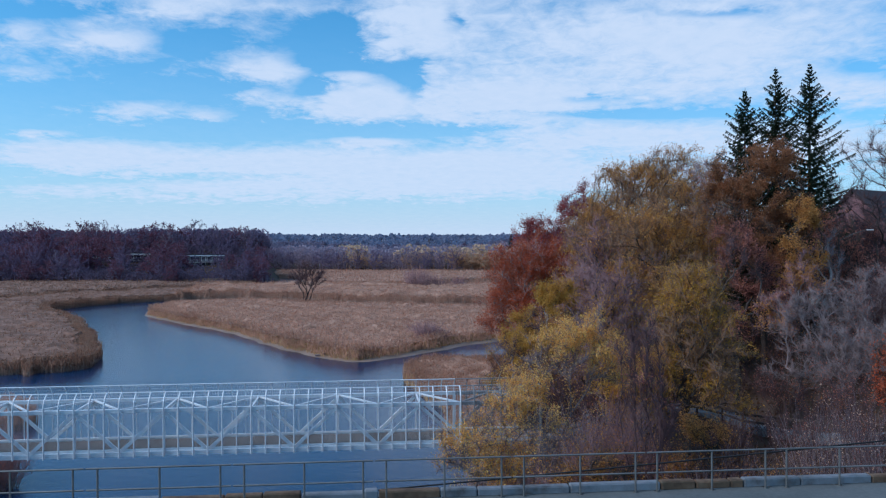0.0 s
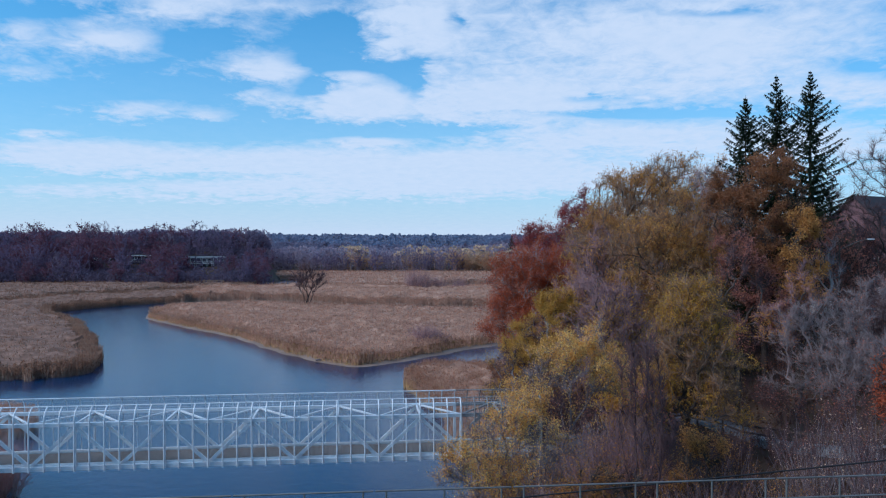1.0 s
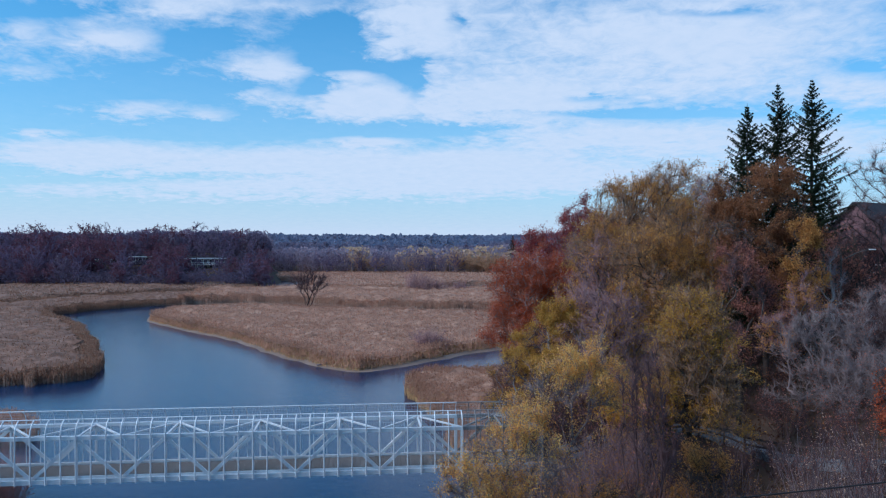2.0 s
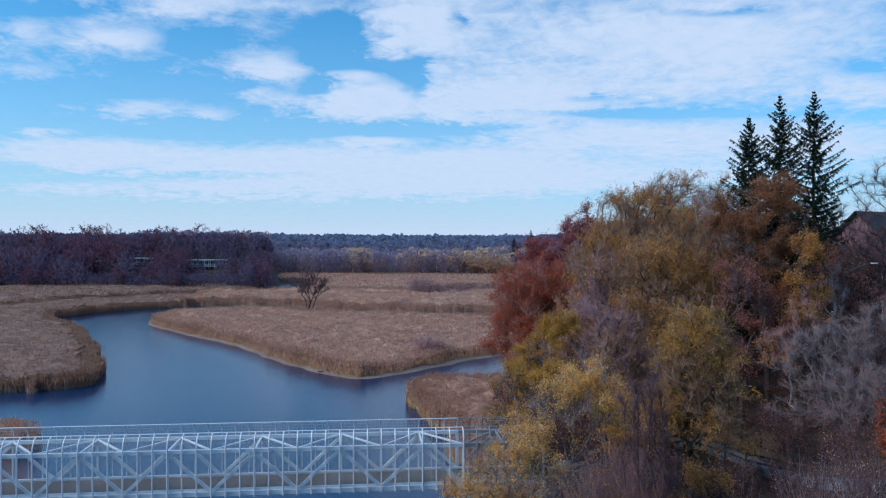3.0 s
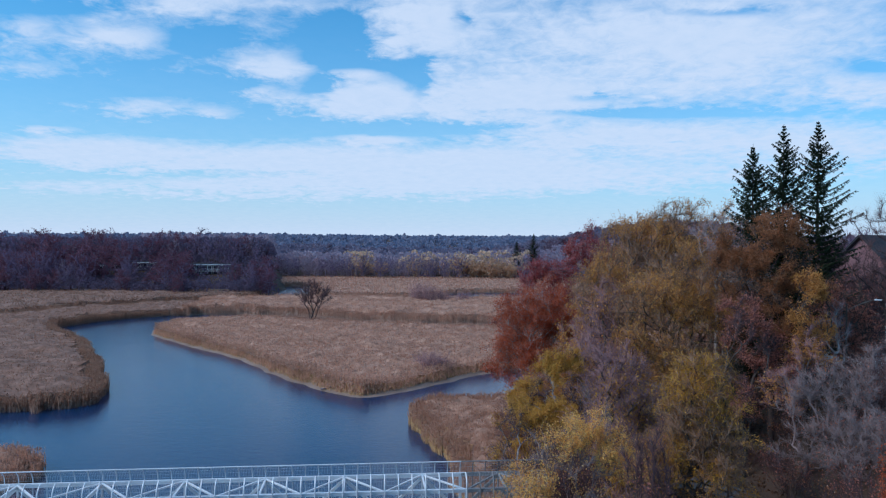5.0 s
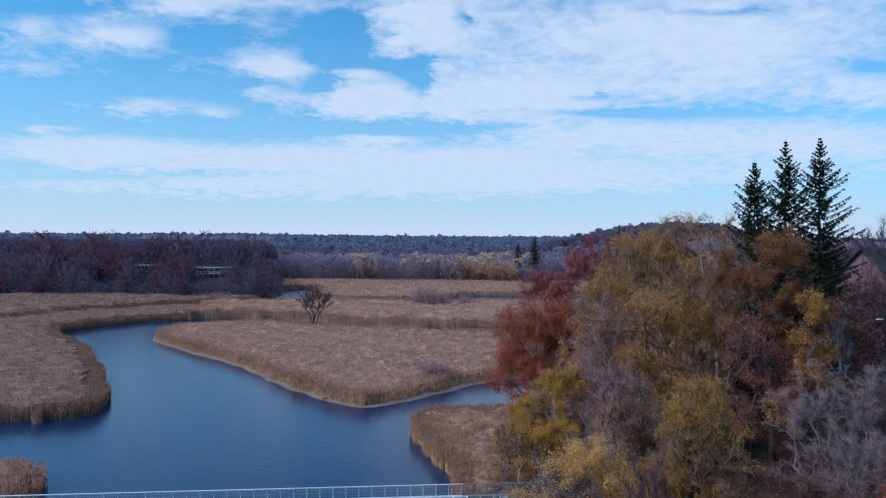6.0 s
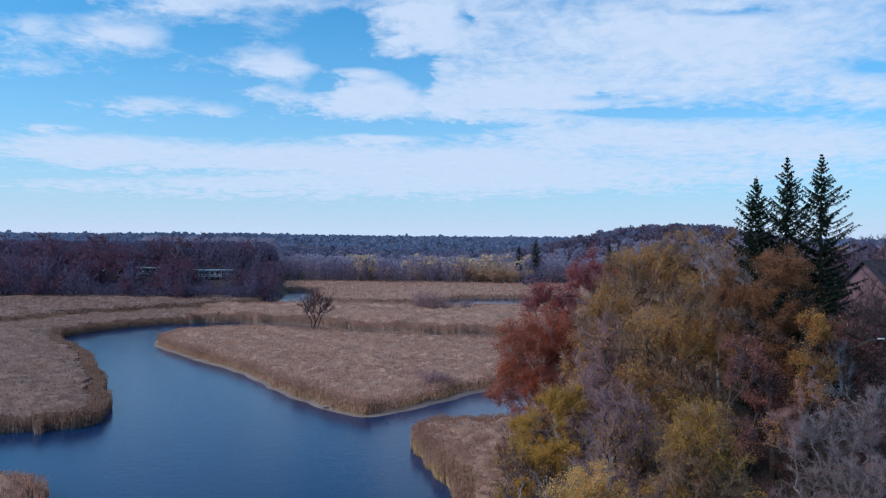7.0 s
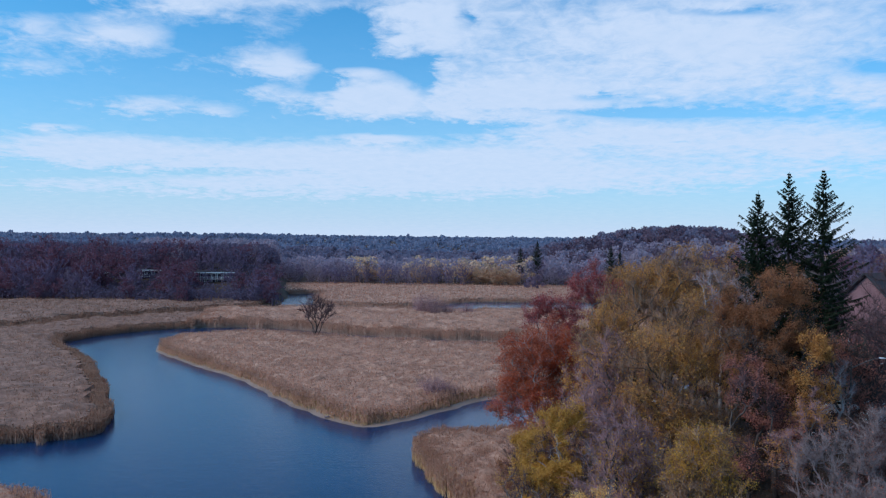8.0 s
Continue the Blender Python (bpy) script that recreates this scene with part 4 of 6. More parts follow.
def sprays(segs, g, count, length, up=0.3, thin=0.05):
    """Twigs along the outer branches: root and end points."""
    a, b, r0, r1 = segs
    outer = np.nonzero(r1 < thin)[0]
    pick = g.choice(outer, count)
    t = g.uniform(0.2, 1.0, count)[:, None]
    p0 = a[pick] + (b[pick] - a[pick]) * t
    d = (b[pick] - a[pick])
    d /= np.linalg.norm(d, axis=1, keepdims=True) + 1e-9
    d = d * 0.8 + unit_random(count, g) * 0.8
    d[:, 2] += up
    d /= np.linalg.norm(d, axis=1, keepdims=True)
    return p0, p0 + d * (length * g.uniform(0.5, 1.3, count))[:, None]


def set_tree(name, at, label, category, limbs, bark, leafs=None, leaf_mat=None, twigs=None, twig_mat=None, group="", turn=0.0):
    ob = thing(name, at, label, category, group, turn)
    v, f = limbs
    mesh_part("trunk", v, f, bark, ob)
    if twigs is not None:
        mesh_part("twig_spray", *twigs, twig_mat, ob)
    if leafs is not None:
        mesh_part("crown", *leafs, leaf_mat, ob)
    return ob


def leafy_tree(name, x, y, blobs, label, bark, leaf_mat, seed, tips=220, leaves=9000, size=0.16, twigs=2500, twig_len=0.7, twig_mat=None, hang=0.2, fork=0.4, stems=1, r_tip=0.012, clump=0.22, twig_r=0.011, gap=0.35, along=1, bend=0.07, spread=0.35, top_only=0.0):
    """A tree from a plan of lobes (centre x, y, z and half sizes, from the base)."""
    g = np.random.default_rng(seed)
    z = ground_height(x, y) - 0.1
    pts = crown_points([(bx - x, by - y, bz - z, a, b, c) for bx, by, bz, a, b, c in blobs], tips, g)
    pts[:, 2] = np.maximum(pts[:, 2], 0.4)
    mid = np.mean([(b[0] - x, b[1] - y, b[2] - z) for b in blobs], 0)
    segs = grow((0, 0, 0), (mid[0] * fork, mid[1] * fork, mid[2] * fork), pts, g, r_tip=r_tip, stems=stems, bend=bend, spread=spread)
    p0, p1 = sprays(segs, g, twigs, twig_len)
    tw = spikes(p0, p1, twig_r)
    leafs = None
    if leaves:
        # some sprays bare, others full
        w = g.uniform(0, 1, len(p0))
        w = np.where(w < gap, 0.04, w) * (0.06 + patches(p0, 0.9, seed)) ** (0.25 if along > 1 else 1.0)
        if top_only:
            near = np.array([np.max(p0[np.hypot(*(p0[:, :2] - q[:2]).T) < 0.7, 2]) - q[2] for q in p0])
            w = w * np.exp(-(near / top_only) ** 2)
        k = g.choice(len(p0), leaves, p=w / w.sum())
        t = g.uniform(0.1, 1.15, leaves)[:, None]
        lp = p0[k] + (p1[k] - p0[k]) * t + g.normal(0, clump, (leaves, 3)) * 0.5
        leafs = leaves_at(lp, size, g, hang)
    return set_tree(name, (x, y, z), label, "tree" if "tree" in name or name in ("willow", "oak") else "shrub", limbs_mesh(segs), bark, leafs, leaf_mat, tw, twig_mat or bark)


def willow(x, y, blobs, label, seed, tips=260, strands=5200, length=2.0, leaf_mat=None, leaves=26000, twig_mat=None, size=0.13):
    """Arching limbs hung with long thin drooping shoots."""
    g = np.random.default_rng(seed)
    z = ground_height(x, y) - 0.1
    pts = crown_points([(bx - x, by - y, bz - z, a, b, c) for bx, by, bz, a, b, c in blobs], tips, g, shell=0.5)
    pts[:, 2] = np.maximum(pts[:, 2], 1.0)
    mid = np.mean([(b[0] - x, b[1] - y, b[2] - z) for b in blobs], 0)
    segs = grow((0, 0, 0), (mid[0] * 0.4, mid[1] * 0.4, mid[2] * 0.42), pts, g, r_tip=0.015, spread=0.4, bend=0.05)
    p0, p1 = sprays(segs, g, strands, 0.3 + length * 0.45, up=0.5, thin=0.08)
    out = p1 - p0
    drop = length * g.uniform(0.1, 1.0, strands) ** 1.4
    p2 = p1 + out * 0.5 + np.stack([g.normal(0, 0.2, strands), g.normal(0, 0.2, strands), -drop * 0.5], 1)
    p3 = p2 + np.stack([g.normal(0, 0.1, strands), g.normal(0, 0.1, strands), -drop * 0.55], 1)
    sh = joined(spikes(p0, p0 + (p1 - p0) * 1.15, 0.017), spikes(p1, p2, 0.014), spikes(p1 + (p2 - p1) * 0.6, p3, 0.011))
    w = (g.uniform(0, 1, strands) ** 1.5 + 0.03) * (0.05 + patches(p0, 1.3, seed))
    k = g.choice(strands, leaves, p=w / w.sum())
    t = g.uniform(0, 3, leaves)
    seg = t.astype(int).clip(0, 2)
    fr = (t - seg)[:, None]
    line = np.stack([p0, p1, p2, p3], 1)
    lp = line[k, seg] * (1 - fr) + line[k, seg + 1] * fr + g.normal(0, 0.06, (leaves, 3))
    leafs = leaves_along(lp, line[k, seg + 1] - line[k, seg], size * 1.5, g)
    return set_tree("willow", (x, y, z), label, "tree", limbs_mesh(segs), M_BARK, leafs, leaf_mat or L_WILLOW, sh, twig_mat or M_TWIG_OLIVE)


def spruce(x, y, top, label, seed, reach=3.1, thin=0.0):
    """A tall spire: whorls of drooping boughs with upturned ends, hung with needle sprays."""
    g = np.random.default_rng(seed)
    z = ground_height(x, y) - 0.1
    tall = top - z
    bough0, bough1, spr0, spr1 = [], [], [], []
    hgt = 2.0
    while hgt < tall - 0.25:
        f = (tall - hgt) / tall
        ln = min(reach, 0.08 + 0.5 * (tall - hgt) * (0.5 + 0.3 * min(1.0, (tall - hgt) / 4))) * g.uniform(0.75, 1.15)
        a0 = g.uniform(0, 6.28)
        n = 5 if f > 0.1 else 4
        for k in range(n):
            if g.uniform() < (0.14 + thin) * (1.0 if tall - hgt < 9 else 0.2):
                continue
            an = a0 + k * 6.283 / n + g.normal(0, 0.2)
            le = ln * g.uniform(0.65, 1.15)
            pts = []
            rise = 0.75 - 0.5 * min(1, (tall - hgt) / 13)
            for s in np.linspace(0, 1, 6):
                pts.append((math.cos(an) * le * s, math.sin(an) * le * s, hgt + le * (rise * s - 0.25 * s * (1 - s))))
            pts = np.array(pts)
            bough0.append(pts[:-1])
            bough1.append(pts[1:])
            m = int((14 + 40 * le / reach) * (1.0 if tall - hgt < 9 else 1.4))
            t = g.uniform(0.04, 1.0, m) * 4.999
            i = t.astype(int)
            q = pts[i] + (pts[i + 1] - pts[i]) * (t - i)[:, None]
            side = np.array([-math.sin(an), math.cos(an), 0]) * g.choice([-1, 1], m)[:, None]
            fwd = np.array([math.cos(an), math.sin(an), 0])
            w = (0.05 + 0.08 * min(1.0, (tall - hgt) / 3) + 0.3 * (1 - t / 5) * le / reach)[:, None] * g.uniform(0.6, 1.3, (m, 1))
            end = q + side * w + fwd * w * 0.7 + np.stack([np.zeros(m), np.zeros(m), -g.uniform(0.2, 1.0, m) * w[:, 0] * 1.5], 1)
            spr0.append(q)
            spr1.append(end)
        hgt += g.uniform(0.32, 0.56) * (0.6 + 0.4 * min(1, f * 3))
    b0, b1 = np.concatenate(bough0), np.concatenate(bough1)
    trunk = tubes([(0, 0, 0), (0, 0, tall * 0.5)], [(0, 0, tall * 0.5), (0, 0, tall - 0.1)], [0.3, 0.17], [0.17, 0.015], 8)
    s0, s1 = np.concatenate(spr0), np.concatenate(spr1)
    ob = thing("spruce_tree", (x, y, z), label, "tree", "spruces on the rise" if y < 100 else "pines above the far woods")
    mesh_part("trunk", *joined(trunk, tubes(b0, b1, 0.028, 0.02, 4)), M_BARK, ob)
    # needle sprays: a flat, ragged leaflet with a ridge, five small ones along each shoot
    rep = 2
    a = np.repeat(s0, rep, 0)
    b = np.repeat(s1, rep, 0)
    t = g.uniform(0, 0.8, len(a))[:, None]
    q0 = a + (b - a) * t
    q1 = q0 + (b - a) * g.uniform(0.35, 0.6, (len(a), 1)) + g.normal(0, 0.05, a.shape)
    mesh_part("crown", *joined(spikes(s0, s1, 0.045), spikes(q0, q1, 0.045)), L_SPRUCE, ob)
    return ob


def thicket(name, x, y, label, seed, stems=60, tall=4.0, spread=1.6, mat=None, leafs=None, n_leaf=0, twigs=900, r=0.016, group="bankside thicket", size=0.1, stem_mat=None, fan=0.75):
    """A many-stemmed leafless shrub that fans up from the ground."""
    g = np.random.default_rng(seed)
    z = ground_height(x, y) - 0.1
    an, out = g.uniform(0, 6.28, stems), g.uniform(0, 1, stems) ** 0.6 * spread
    foot = np.stack([np.cos(an) * out * 0.35, np.sin(an) * out * 0.35, np.zeros(stems)], 1)
    hh = tall * g.uniform(0.55, 1.1, stems)
    tip = np.stack([np.cos(an) * out, np.sin(an) * out, hh], 1) + g.normal(0, 0.12, (stems, 3)) * tall * [1, 1, 0.3]
    mid = foot + (tip - foot) * 0.5 + g.normal(0, 0.05, (stems, 3)) * tall
    mid[:, 2] = hh * 0.55
    v0 = tubes(foot, mid, r, r * 0.7, 4)
    v1 = tubes(mid, tip, r * 0.7, r * 0.25, 3)
    k = g.integers(0, stems, twigs)
    t = g.uniform(0.25, 0.98, twigs)[:, None]
    p0 = np.where(t < 0.5, foot[k] + (mid[k] - foot[k]) * t * 2, mid[k] + (tip[k] - mid[k]) * (t * 2 - 1))
    d = (tip[k] - foot[k]) / np.linalg.norm(tip[k] - foot[k], axis=1, keepdims=True) + unit_random(twigs, g) * fan
    p1 = p0 + d * g.uniform(0.12, 0.3, (twigs, 1)) * tall
    ob = thing(name, (x, y, z), label, "shrub", group)
    m = mat or M_TWIG_PURPLE
    mesh_part("stem_clump", *joined(v0, v1), stem_mat or m, ob)
    p2 = p0 + (p1 - p0) * g.uniform(0.3, 0.9, (twigs, 1))
    p3 = p2 + (d + unit_random(twigs, g) * 0.9) * g.uniform(0.05, 0.14, (twigs, 1)) * tall
    mesh_part("twig_spray", *joined(spikes(p0, p1, r * 0.55), spikes(p2, p3, r * 0.4)), m, ob)
    if n_leaf:
        kk = g.integers(0, twigs, n_leaf)
        lp = p0[kk] + (p1[kk] - p0[kk]) * g.uniform(0.3, 1.1, (n_leaf, 1)) + g.normal(0, 0.06, (n_leaf, 3))
        mesh_part("foliage", *leaves_at(lp, size, g, 0.2), leafs or L_RUSSET, ob)
    return ob


# the three spruces on the rise
spruce(32.0, 71.2, 33.5, "tall dark green spruce on the rise", 31, 2.5, thin=0.14)
spruce(34.7, 70.0, 33.6, "tall dark green spruce with a sharp spire", 32, 3.6)
spruce(29.4, 72.0, 31.7, "shorter dark green spruce beside two taller ones", 33, 2.6)

# the large old willow on the bank, and the lower one before it
willow(20.0, 67.0, [(23.6, 74.5, 21.6, 4.8, 4.6, 5.0), (18.6, 73, 20.2, 4.4, 4.6, 4.9), (14.6, 68.5, 16.2, 3.6, 4.2, 4.6), (20.4, 63, 17.0, 4.8, 4.2, 4.6), (16.6, 60, 16.0, 3.4, 3.2, 4.2), (19.5, 60, 11.8, 5.6, 3.6, 4.2)],
       "large old willow with thinning olive-gold foliage", 41, tips=950, strands=19000, length=1.3, leaves=110000, size=0.1)
willow(13.4, 63.0, [(13.2, 64, 14.6, 2.4, 2.6, 4.0), (12.0, 61, 10.6, 2.6, 2.6, 4.0), (14.6, 60, 9.6, 3.2, 2.6, 3.8)],
       "nearly bare willow with grey-mauve shoots", 43, tips=330, strands=6500, length=1.1, leaves=5000, size=0.15, twig_mat=M_TWIG_MAUVE)
willow(14.6, 45.6, [(15.5, 45.2, 12.9, 1.8, 1.8, 2.9), (14.6, 45.8, 10.4, 1.9, 1.9, 3.0), (16.2, 44.8, 8.8, 1.9, 1.9, 3.2), (13.4, 46, 7.4, 2.1, 1.9, 2.9)],
       "smaller willow with olive and gold leaves", 42, tips=360, strands=6500, length=0.9, leaves=56000, leaf_mat=L_OLIVE, size=0.075)
willow(11.8, 50.4, [(11.4, 50.2, 12.2, 2.3, 2.1, 2.9), (13.2, 51, 9.4, 2.4, 2.1, 3.2), (10.4, 49.6, 8.4, 2.2, 2.0, 3.0)],
       "half-bare willow with mauve shoots and a few olive leaves", 44, tips=280, strands=5200, length=0.9, leaves=6500, leaf_mat=L_OLIVE, size=0.11, twig_mat=M_TWIG_MAUVE)
# pale yellow tree by the end of the footbridge
leafy_tree("yellow_tree", 7.4, 40.6, [(8.2, 40.5, 11.2, 1.9, 1.7, 1.8), (6.0, 40.6, 9.9, 1.8, 1.7, 1.8), (9.4, 40.8, 9.4, 1.5, 1.5, 1.6), (4.6, 40.4, 8.6, 1.3, 1.3, 1.4)],
           "small tree with pale yellow autumn leaves by the footbridge", M_TWIG_DULL, L_YELLOW, 51, tips=170, r_tip=0.0045, bend=0.03, spread=0.6, leaves=24000, size=0.085, twigs=4200, twig_len=0.6, twig_r=0.009)
leafy_tree("yellow_tree", 3.2, 38.6, [(1.6, 38.2, 6.3, 1.8, 1.7, 1.7), (3.4, 38.5, 7.6, 1.6, 1.6, 1.4), (5.0, 38.6, 6.2, 1.8, 1.6, 1.9), (0.6, 38.4, 5.0, 1.3, 1.3, 1.3), (2.6, 38.2, 4.4, 2.0, 1.6, 1.4)],
           "low leaning tree with sparse yellow leaves over the water", M_TWIG_DULL, L_YELLOW, 52, tips=190, r_tip=0.0045, bend=0.03, spread=0.6, leaves=20000, size=0.085, twigs=5600, twig_len=0.6, twig_r=0.009, gap=0.55, stems=2)
# red oaks
leafy_tree("oak", 10.2, 82.5, [(10.2, 82.5, 13.6, 4.3, 3.6, 3.9), (7.4, 83, 10.6, 3.2, 3.1, 3.6), (12.8, 82.5, 12, 3.4, 3.1, 4.0), (9.8, 81.5, 7.8, 3.6, 2.9, 2.8), (6.2, 83, 7.6, 2.0, 2.1, 2.0), (10.4, 81.8, 10.6, 3.1, 2.4, 3.1)],
           "oak with dense rust-red autumn leaves", M_BARK_GREY, L_RED, 61, tips=640, leaves=90000, size=0.14, gap=0.05, twigs=9500, twig_len=1.0, along=2, clump=0.4)
leafy_tree("oak", 16, 94, [(17.2, 94, 20.2, 3.2, 3, 3.4), (12.6, 93.4, 17.8, 2.8, 2.6, 2.6), (9.8, 93, 16.4, 1.6, 1.8, 1.9), (20, 95, 18, 2.8, 3, 4), (14.5, 92.6, 14, 4, 3, 3.4)],
           "tall oak with thin dark red leaves", M_BARK_GREY, L_DARKRED, 62, tips=420, leaves=44000, size=0.15, twigs=9000, twig_len=1.0, twig_r=0.014, gap=0.1, along=2, twig_mat=M_TWIG_MAUVE)
leafy_tree("oak", 22, 103, [(21.6, 103, 19.4, 2.6, 2.6, 2.8), (22.4, 103, 15.6, 2.8, 2.6, 3.0)],
           "slim oak with bright orange-red leaves", M_BARK_GREY, L_RED, 63, tips=120, leaves=12000, size=0.19, twigs=2600, twig_len=0.9)
# orange-brown trees below the spruces
leafy_tree("autumn_tree", 25.8, 59, [(26.2, 59, 21.8, 2.5, 2.5, 2.8), (23.6, 58.6, 18.8, 2.8, 2.6, 2.8), (28.0, 58.8, 18.6, 2.0, 2.2, 2.6), (25.2, 58, 16.0, 2.6, 2.4, 2.6), (22.6, 59.5, 20.6, 2.0, 2.0, 2.4)],
           "broad tree with orange-brown autumn leaves", M_BARK, L_ORANGE, 71, tips=400, leaves=70000, size=0.1, twigs=8000, twig_len=0.7, gap=0.12)
leafy_tree("autumn_tree", 27.4, 55.8, [(27.3, 55.7, 18.6, 1.4, 1.4, 1.6), (26.4, 55.6, 16.2, 1.6, 1.4, 1.6), (28.2, 55.8, 15.2, 1.2, 1.3, 1.6)],
           "slim tree with bright gold leaves", M_BARK, L_GOLD, 72, tips=100, leaves=7500, size=0.13, twigs=1500, twig_len=0.5)
leafy_tree("autumn_tree", 22.2, 55.4, [(22.0, 55.4, 15.4, 2.2, 2.0, 2.8), (24.0, 55.6, 12.6, 2.2, 2.0, 2.8), (20.6, 54.6, 10.4, 2.2, 2.0, 2.8)],
           "half-bare mauve tree with a few russet leaves", M_BARK, L_RUSSET, 74, tips=190, leaves=15000, size=0.11, twigs=5200, twig_len=0.8, twig_mat=M_TWIG_PURPLE, gap=0.3)
leafy_tree("autumn_tree", 26.4, 54.4, [(26.2, 54.4, 13.6, 1.9, 1.8, 2.2), (24.6, 54, 11.0, 2.0, 1.8, 2.2)],
           "thin tree with mixed gold and brown leaves", M_BARK, L_GOLD, 75, tips=130, leaves=4500, size=0.13, twigs=3600, twig_len=0.7, gap=0.5, twig_mat=M_TWIG_MAUVE)
leafy_tree("autumn_tree", 34.5, 64.0, [(34.0, 64, 16.6, 2.0, 2.2, 2.8), (35.6, 64.5, 14.0, 2.2, 2.2, 2.6)],
           "tree with sparse tan and yellow leaves", M_BARK, L_RUSSET, 76, tips=130, leaves=3500, size=0.16, twigs=3600, twig_len=0.8, gap=0.5)
leafy_tree("autumn_tree", 24.5, 68.0, [(24.5, 68, 20.5, 3.0, 2.8, 4.4), (27, 69, 18.0, 2.8, 2.6, 4.0)],
           "leafless pale-limbed tree behind the willow", M_BARK_GREY, L_RUSSET, 77, tips=160, leaves=600, size=0.16, twigs=3600, twig_len=0.9, twig_mat=M_TWIG_GREY, twig_r=0.011)
leafy_tree("autumn_tree", 31.0, 62.0, [(31.5, 62, 15.6, 2.2, 2, 2.6), (33, 62, 14, 2.0, 2, 2.6)],
           "tree with sparse tan leaves beside a spruce", M_BARK, L_RUSSET, 73, tips=110, leaves=5000, size=0.15, twigs=2600, twig_len=0.7)
leafy_tree("autumn_tree", 28.6, 77.5, [(28.4, 77.5, 20.6, 3.0, 2.8, 4.8), (26.0, 78, 17.5, 3.0, 2.8, 4.6)],
           "tall half-bare tree with dull olive leaves behind the willow", M_BARK_DARK, L_WILLOW, 78, tips=190, leaves=12000, size=0.12, twigs=5200, twig_len=0.9, twig_mat=M_TWIG_PURPLE)
leafy_tree("bare_tree", 38.0, 75.5, [(38.2, 75.5, 19.0, 3.4, 3.0, 5.0)],
           "leafless dark-limbed tree beside a spruce", M_BARK_DARK, None, 79, tips=200, leaves=0, twigs=5600, twig_len=1.0, twig_mat=M_TWIG_PURPLE, twig_r=0.013)
# olive shrubs over the creek
leafy_tree("olive_shrub", 8.8, 58.5, [(8.8, 58.4, 11.8, 1.9, 1.8, 1.9), (7.4, 59, 9.6, 1.9, 1.8, 1.8), (10, 59, 8.0, 2.2, 2.0, 2.4)], "arching shrub with olive-gold leaves", M_BARK_GREY, L_BRIGHT, 81, top_only=1.1, twig_mat=M_TWIG_PURPLE, tips=160, leaves=22000, size=0.1, twigs=4000, twig_len=0.7, stems=3)
leafy_tree("olive_shrub", 6.4, 55, [(5.8, 54.6, 8.2, 2.2, 2.0, 1.8), (8.2, 55, 7.6, 2.2, 2.0, 2.3), (4.2, 54.5, 5.4, 1.6, 1.8, 1.9)], "spreading shrub with dull gold leaves by the reeds", M_BARK_GREY, L_BRIGHT, 82, top_only=1.1, twig_mat=M_TWIG_PURPLE, tips=170, leaves=22000, size=0.1, twigs=4200, twig_len=0.7, stems=3)
leafy_tree("olive_shrub", 12.0, 46.5, [(12.2, 46.5, 7.0, 2.2, 2.0, 2.4)], "shrub with thin gold leaves", M_BARK, L_OLIVE, 83, tips=90, leaves=8000, size=0.15, twigs=2200, twig_len=0.6, stems=3)
for k, (bx, by, tz, mt, lf) in enumerate(((8.6, 68.5, 10.6, L_BRIGHT, 9000), (8.2, 73.0, 8.0, L_BRIGHT, 7000), (11.4, 66.5, 12.4, L_WILLOW, 9000), (7.0, 62.0, 8.2, L_OLIVE, 9000), (9.8, 60.5, 10.2, L_BRIGHT, 9000), (6.4, 68.0, 6.6, L_ORANGE, 5000), (9.6, 76.5, 8.8, L_RUSSET, 4000), (7.4, 57.0, 9.0, L_OLIVE, 8000))):
    gz = ground_height(bx, by)
    leafy_tree("olive_shrub", bx, by, [(bx, by, gz + (tz - gz) * 0.64, 2.2, 2.0, (tz - gz) * 0.36), (bx - 0.6, by - 0.4, gz + (tz - gz) * 0.4, 2.3, 1.9, (tz - gz) * 0.32)], "bushy shrub with fading gold and brown leaves on the bank", M_BARK_GREY, mt, 130 + k, tips=110, leaves=int(lf * 1.3), size=0.115, twigs=2800, twig_len=0.7, twig_mat=M_TWIG_PURPLE, twig_r=0.012, stems=3, top_only=1.1)
# bare grey trees
for bx, by, tz, wd, sd in ((24.8, 51.6, 13.6, 2.7, 91), (27.6, 51.5, 14.4, 2.6, 92), (25.8, 48.0, 11.4, 2.4, 93), (11.2, 57.0, 11.8, 2.6, 94), (30.6, 53.5, 15.0, 2.4, 95), (28.8, 46.8, 11.6, 2.4, 96), (15.5, 57.5, 12.0, 2.4, 97)):
    gz = ground_height(bx, by)
    hh = tz - gz
    leafy_tree("bare_shrub", bx, by, [(bx, by, gz + hh * 0.66, wd, wd, hh * 0.34), (bx + 0.8, by - 0.5, gz + hh * 0.42, wd * 0.95, wd * 0.9, hh * 0.34), (bx - 0.9, by - 0.9, gz + hh * 0.26, wd * 0.9, wd * 0.8, hh * 0.24)],
               "leafless pale grey shrub with tangled twigs", M_TWIG_DULL, L_RUSSET, sd, tips=150, leaves=700, size=0.11, twigs=3400, twig_len=0.75, twig_r=0.011, twig_mat=M_TWIG_DULL, stems=6, fork=0.25, r_tip=0.01, bend=0.1, spread=0.4)
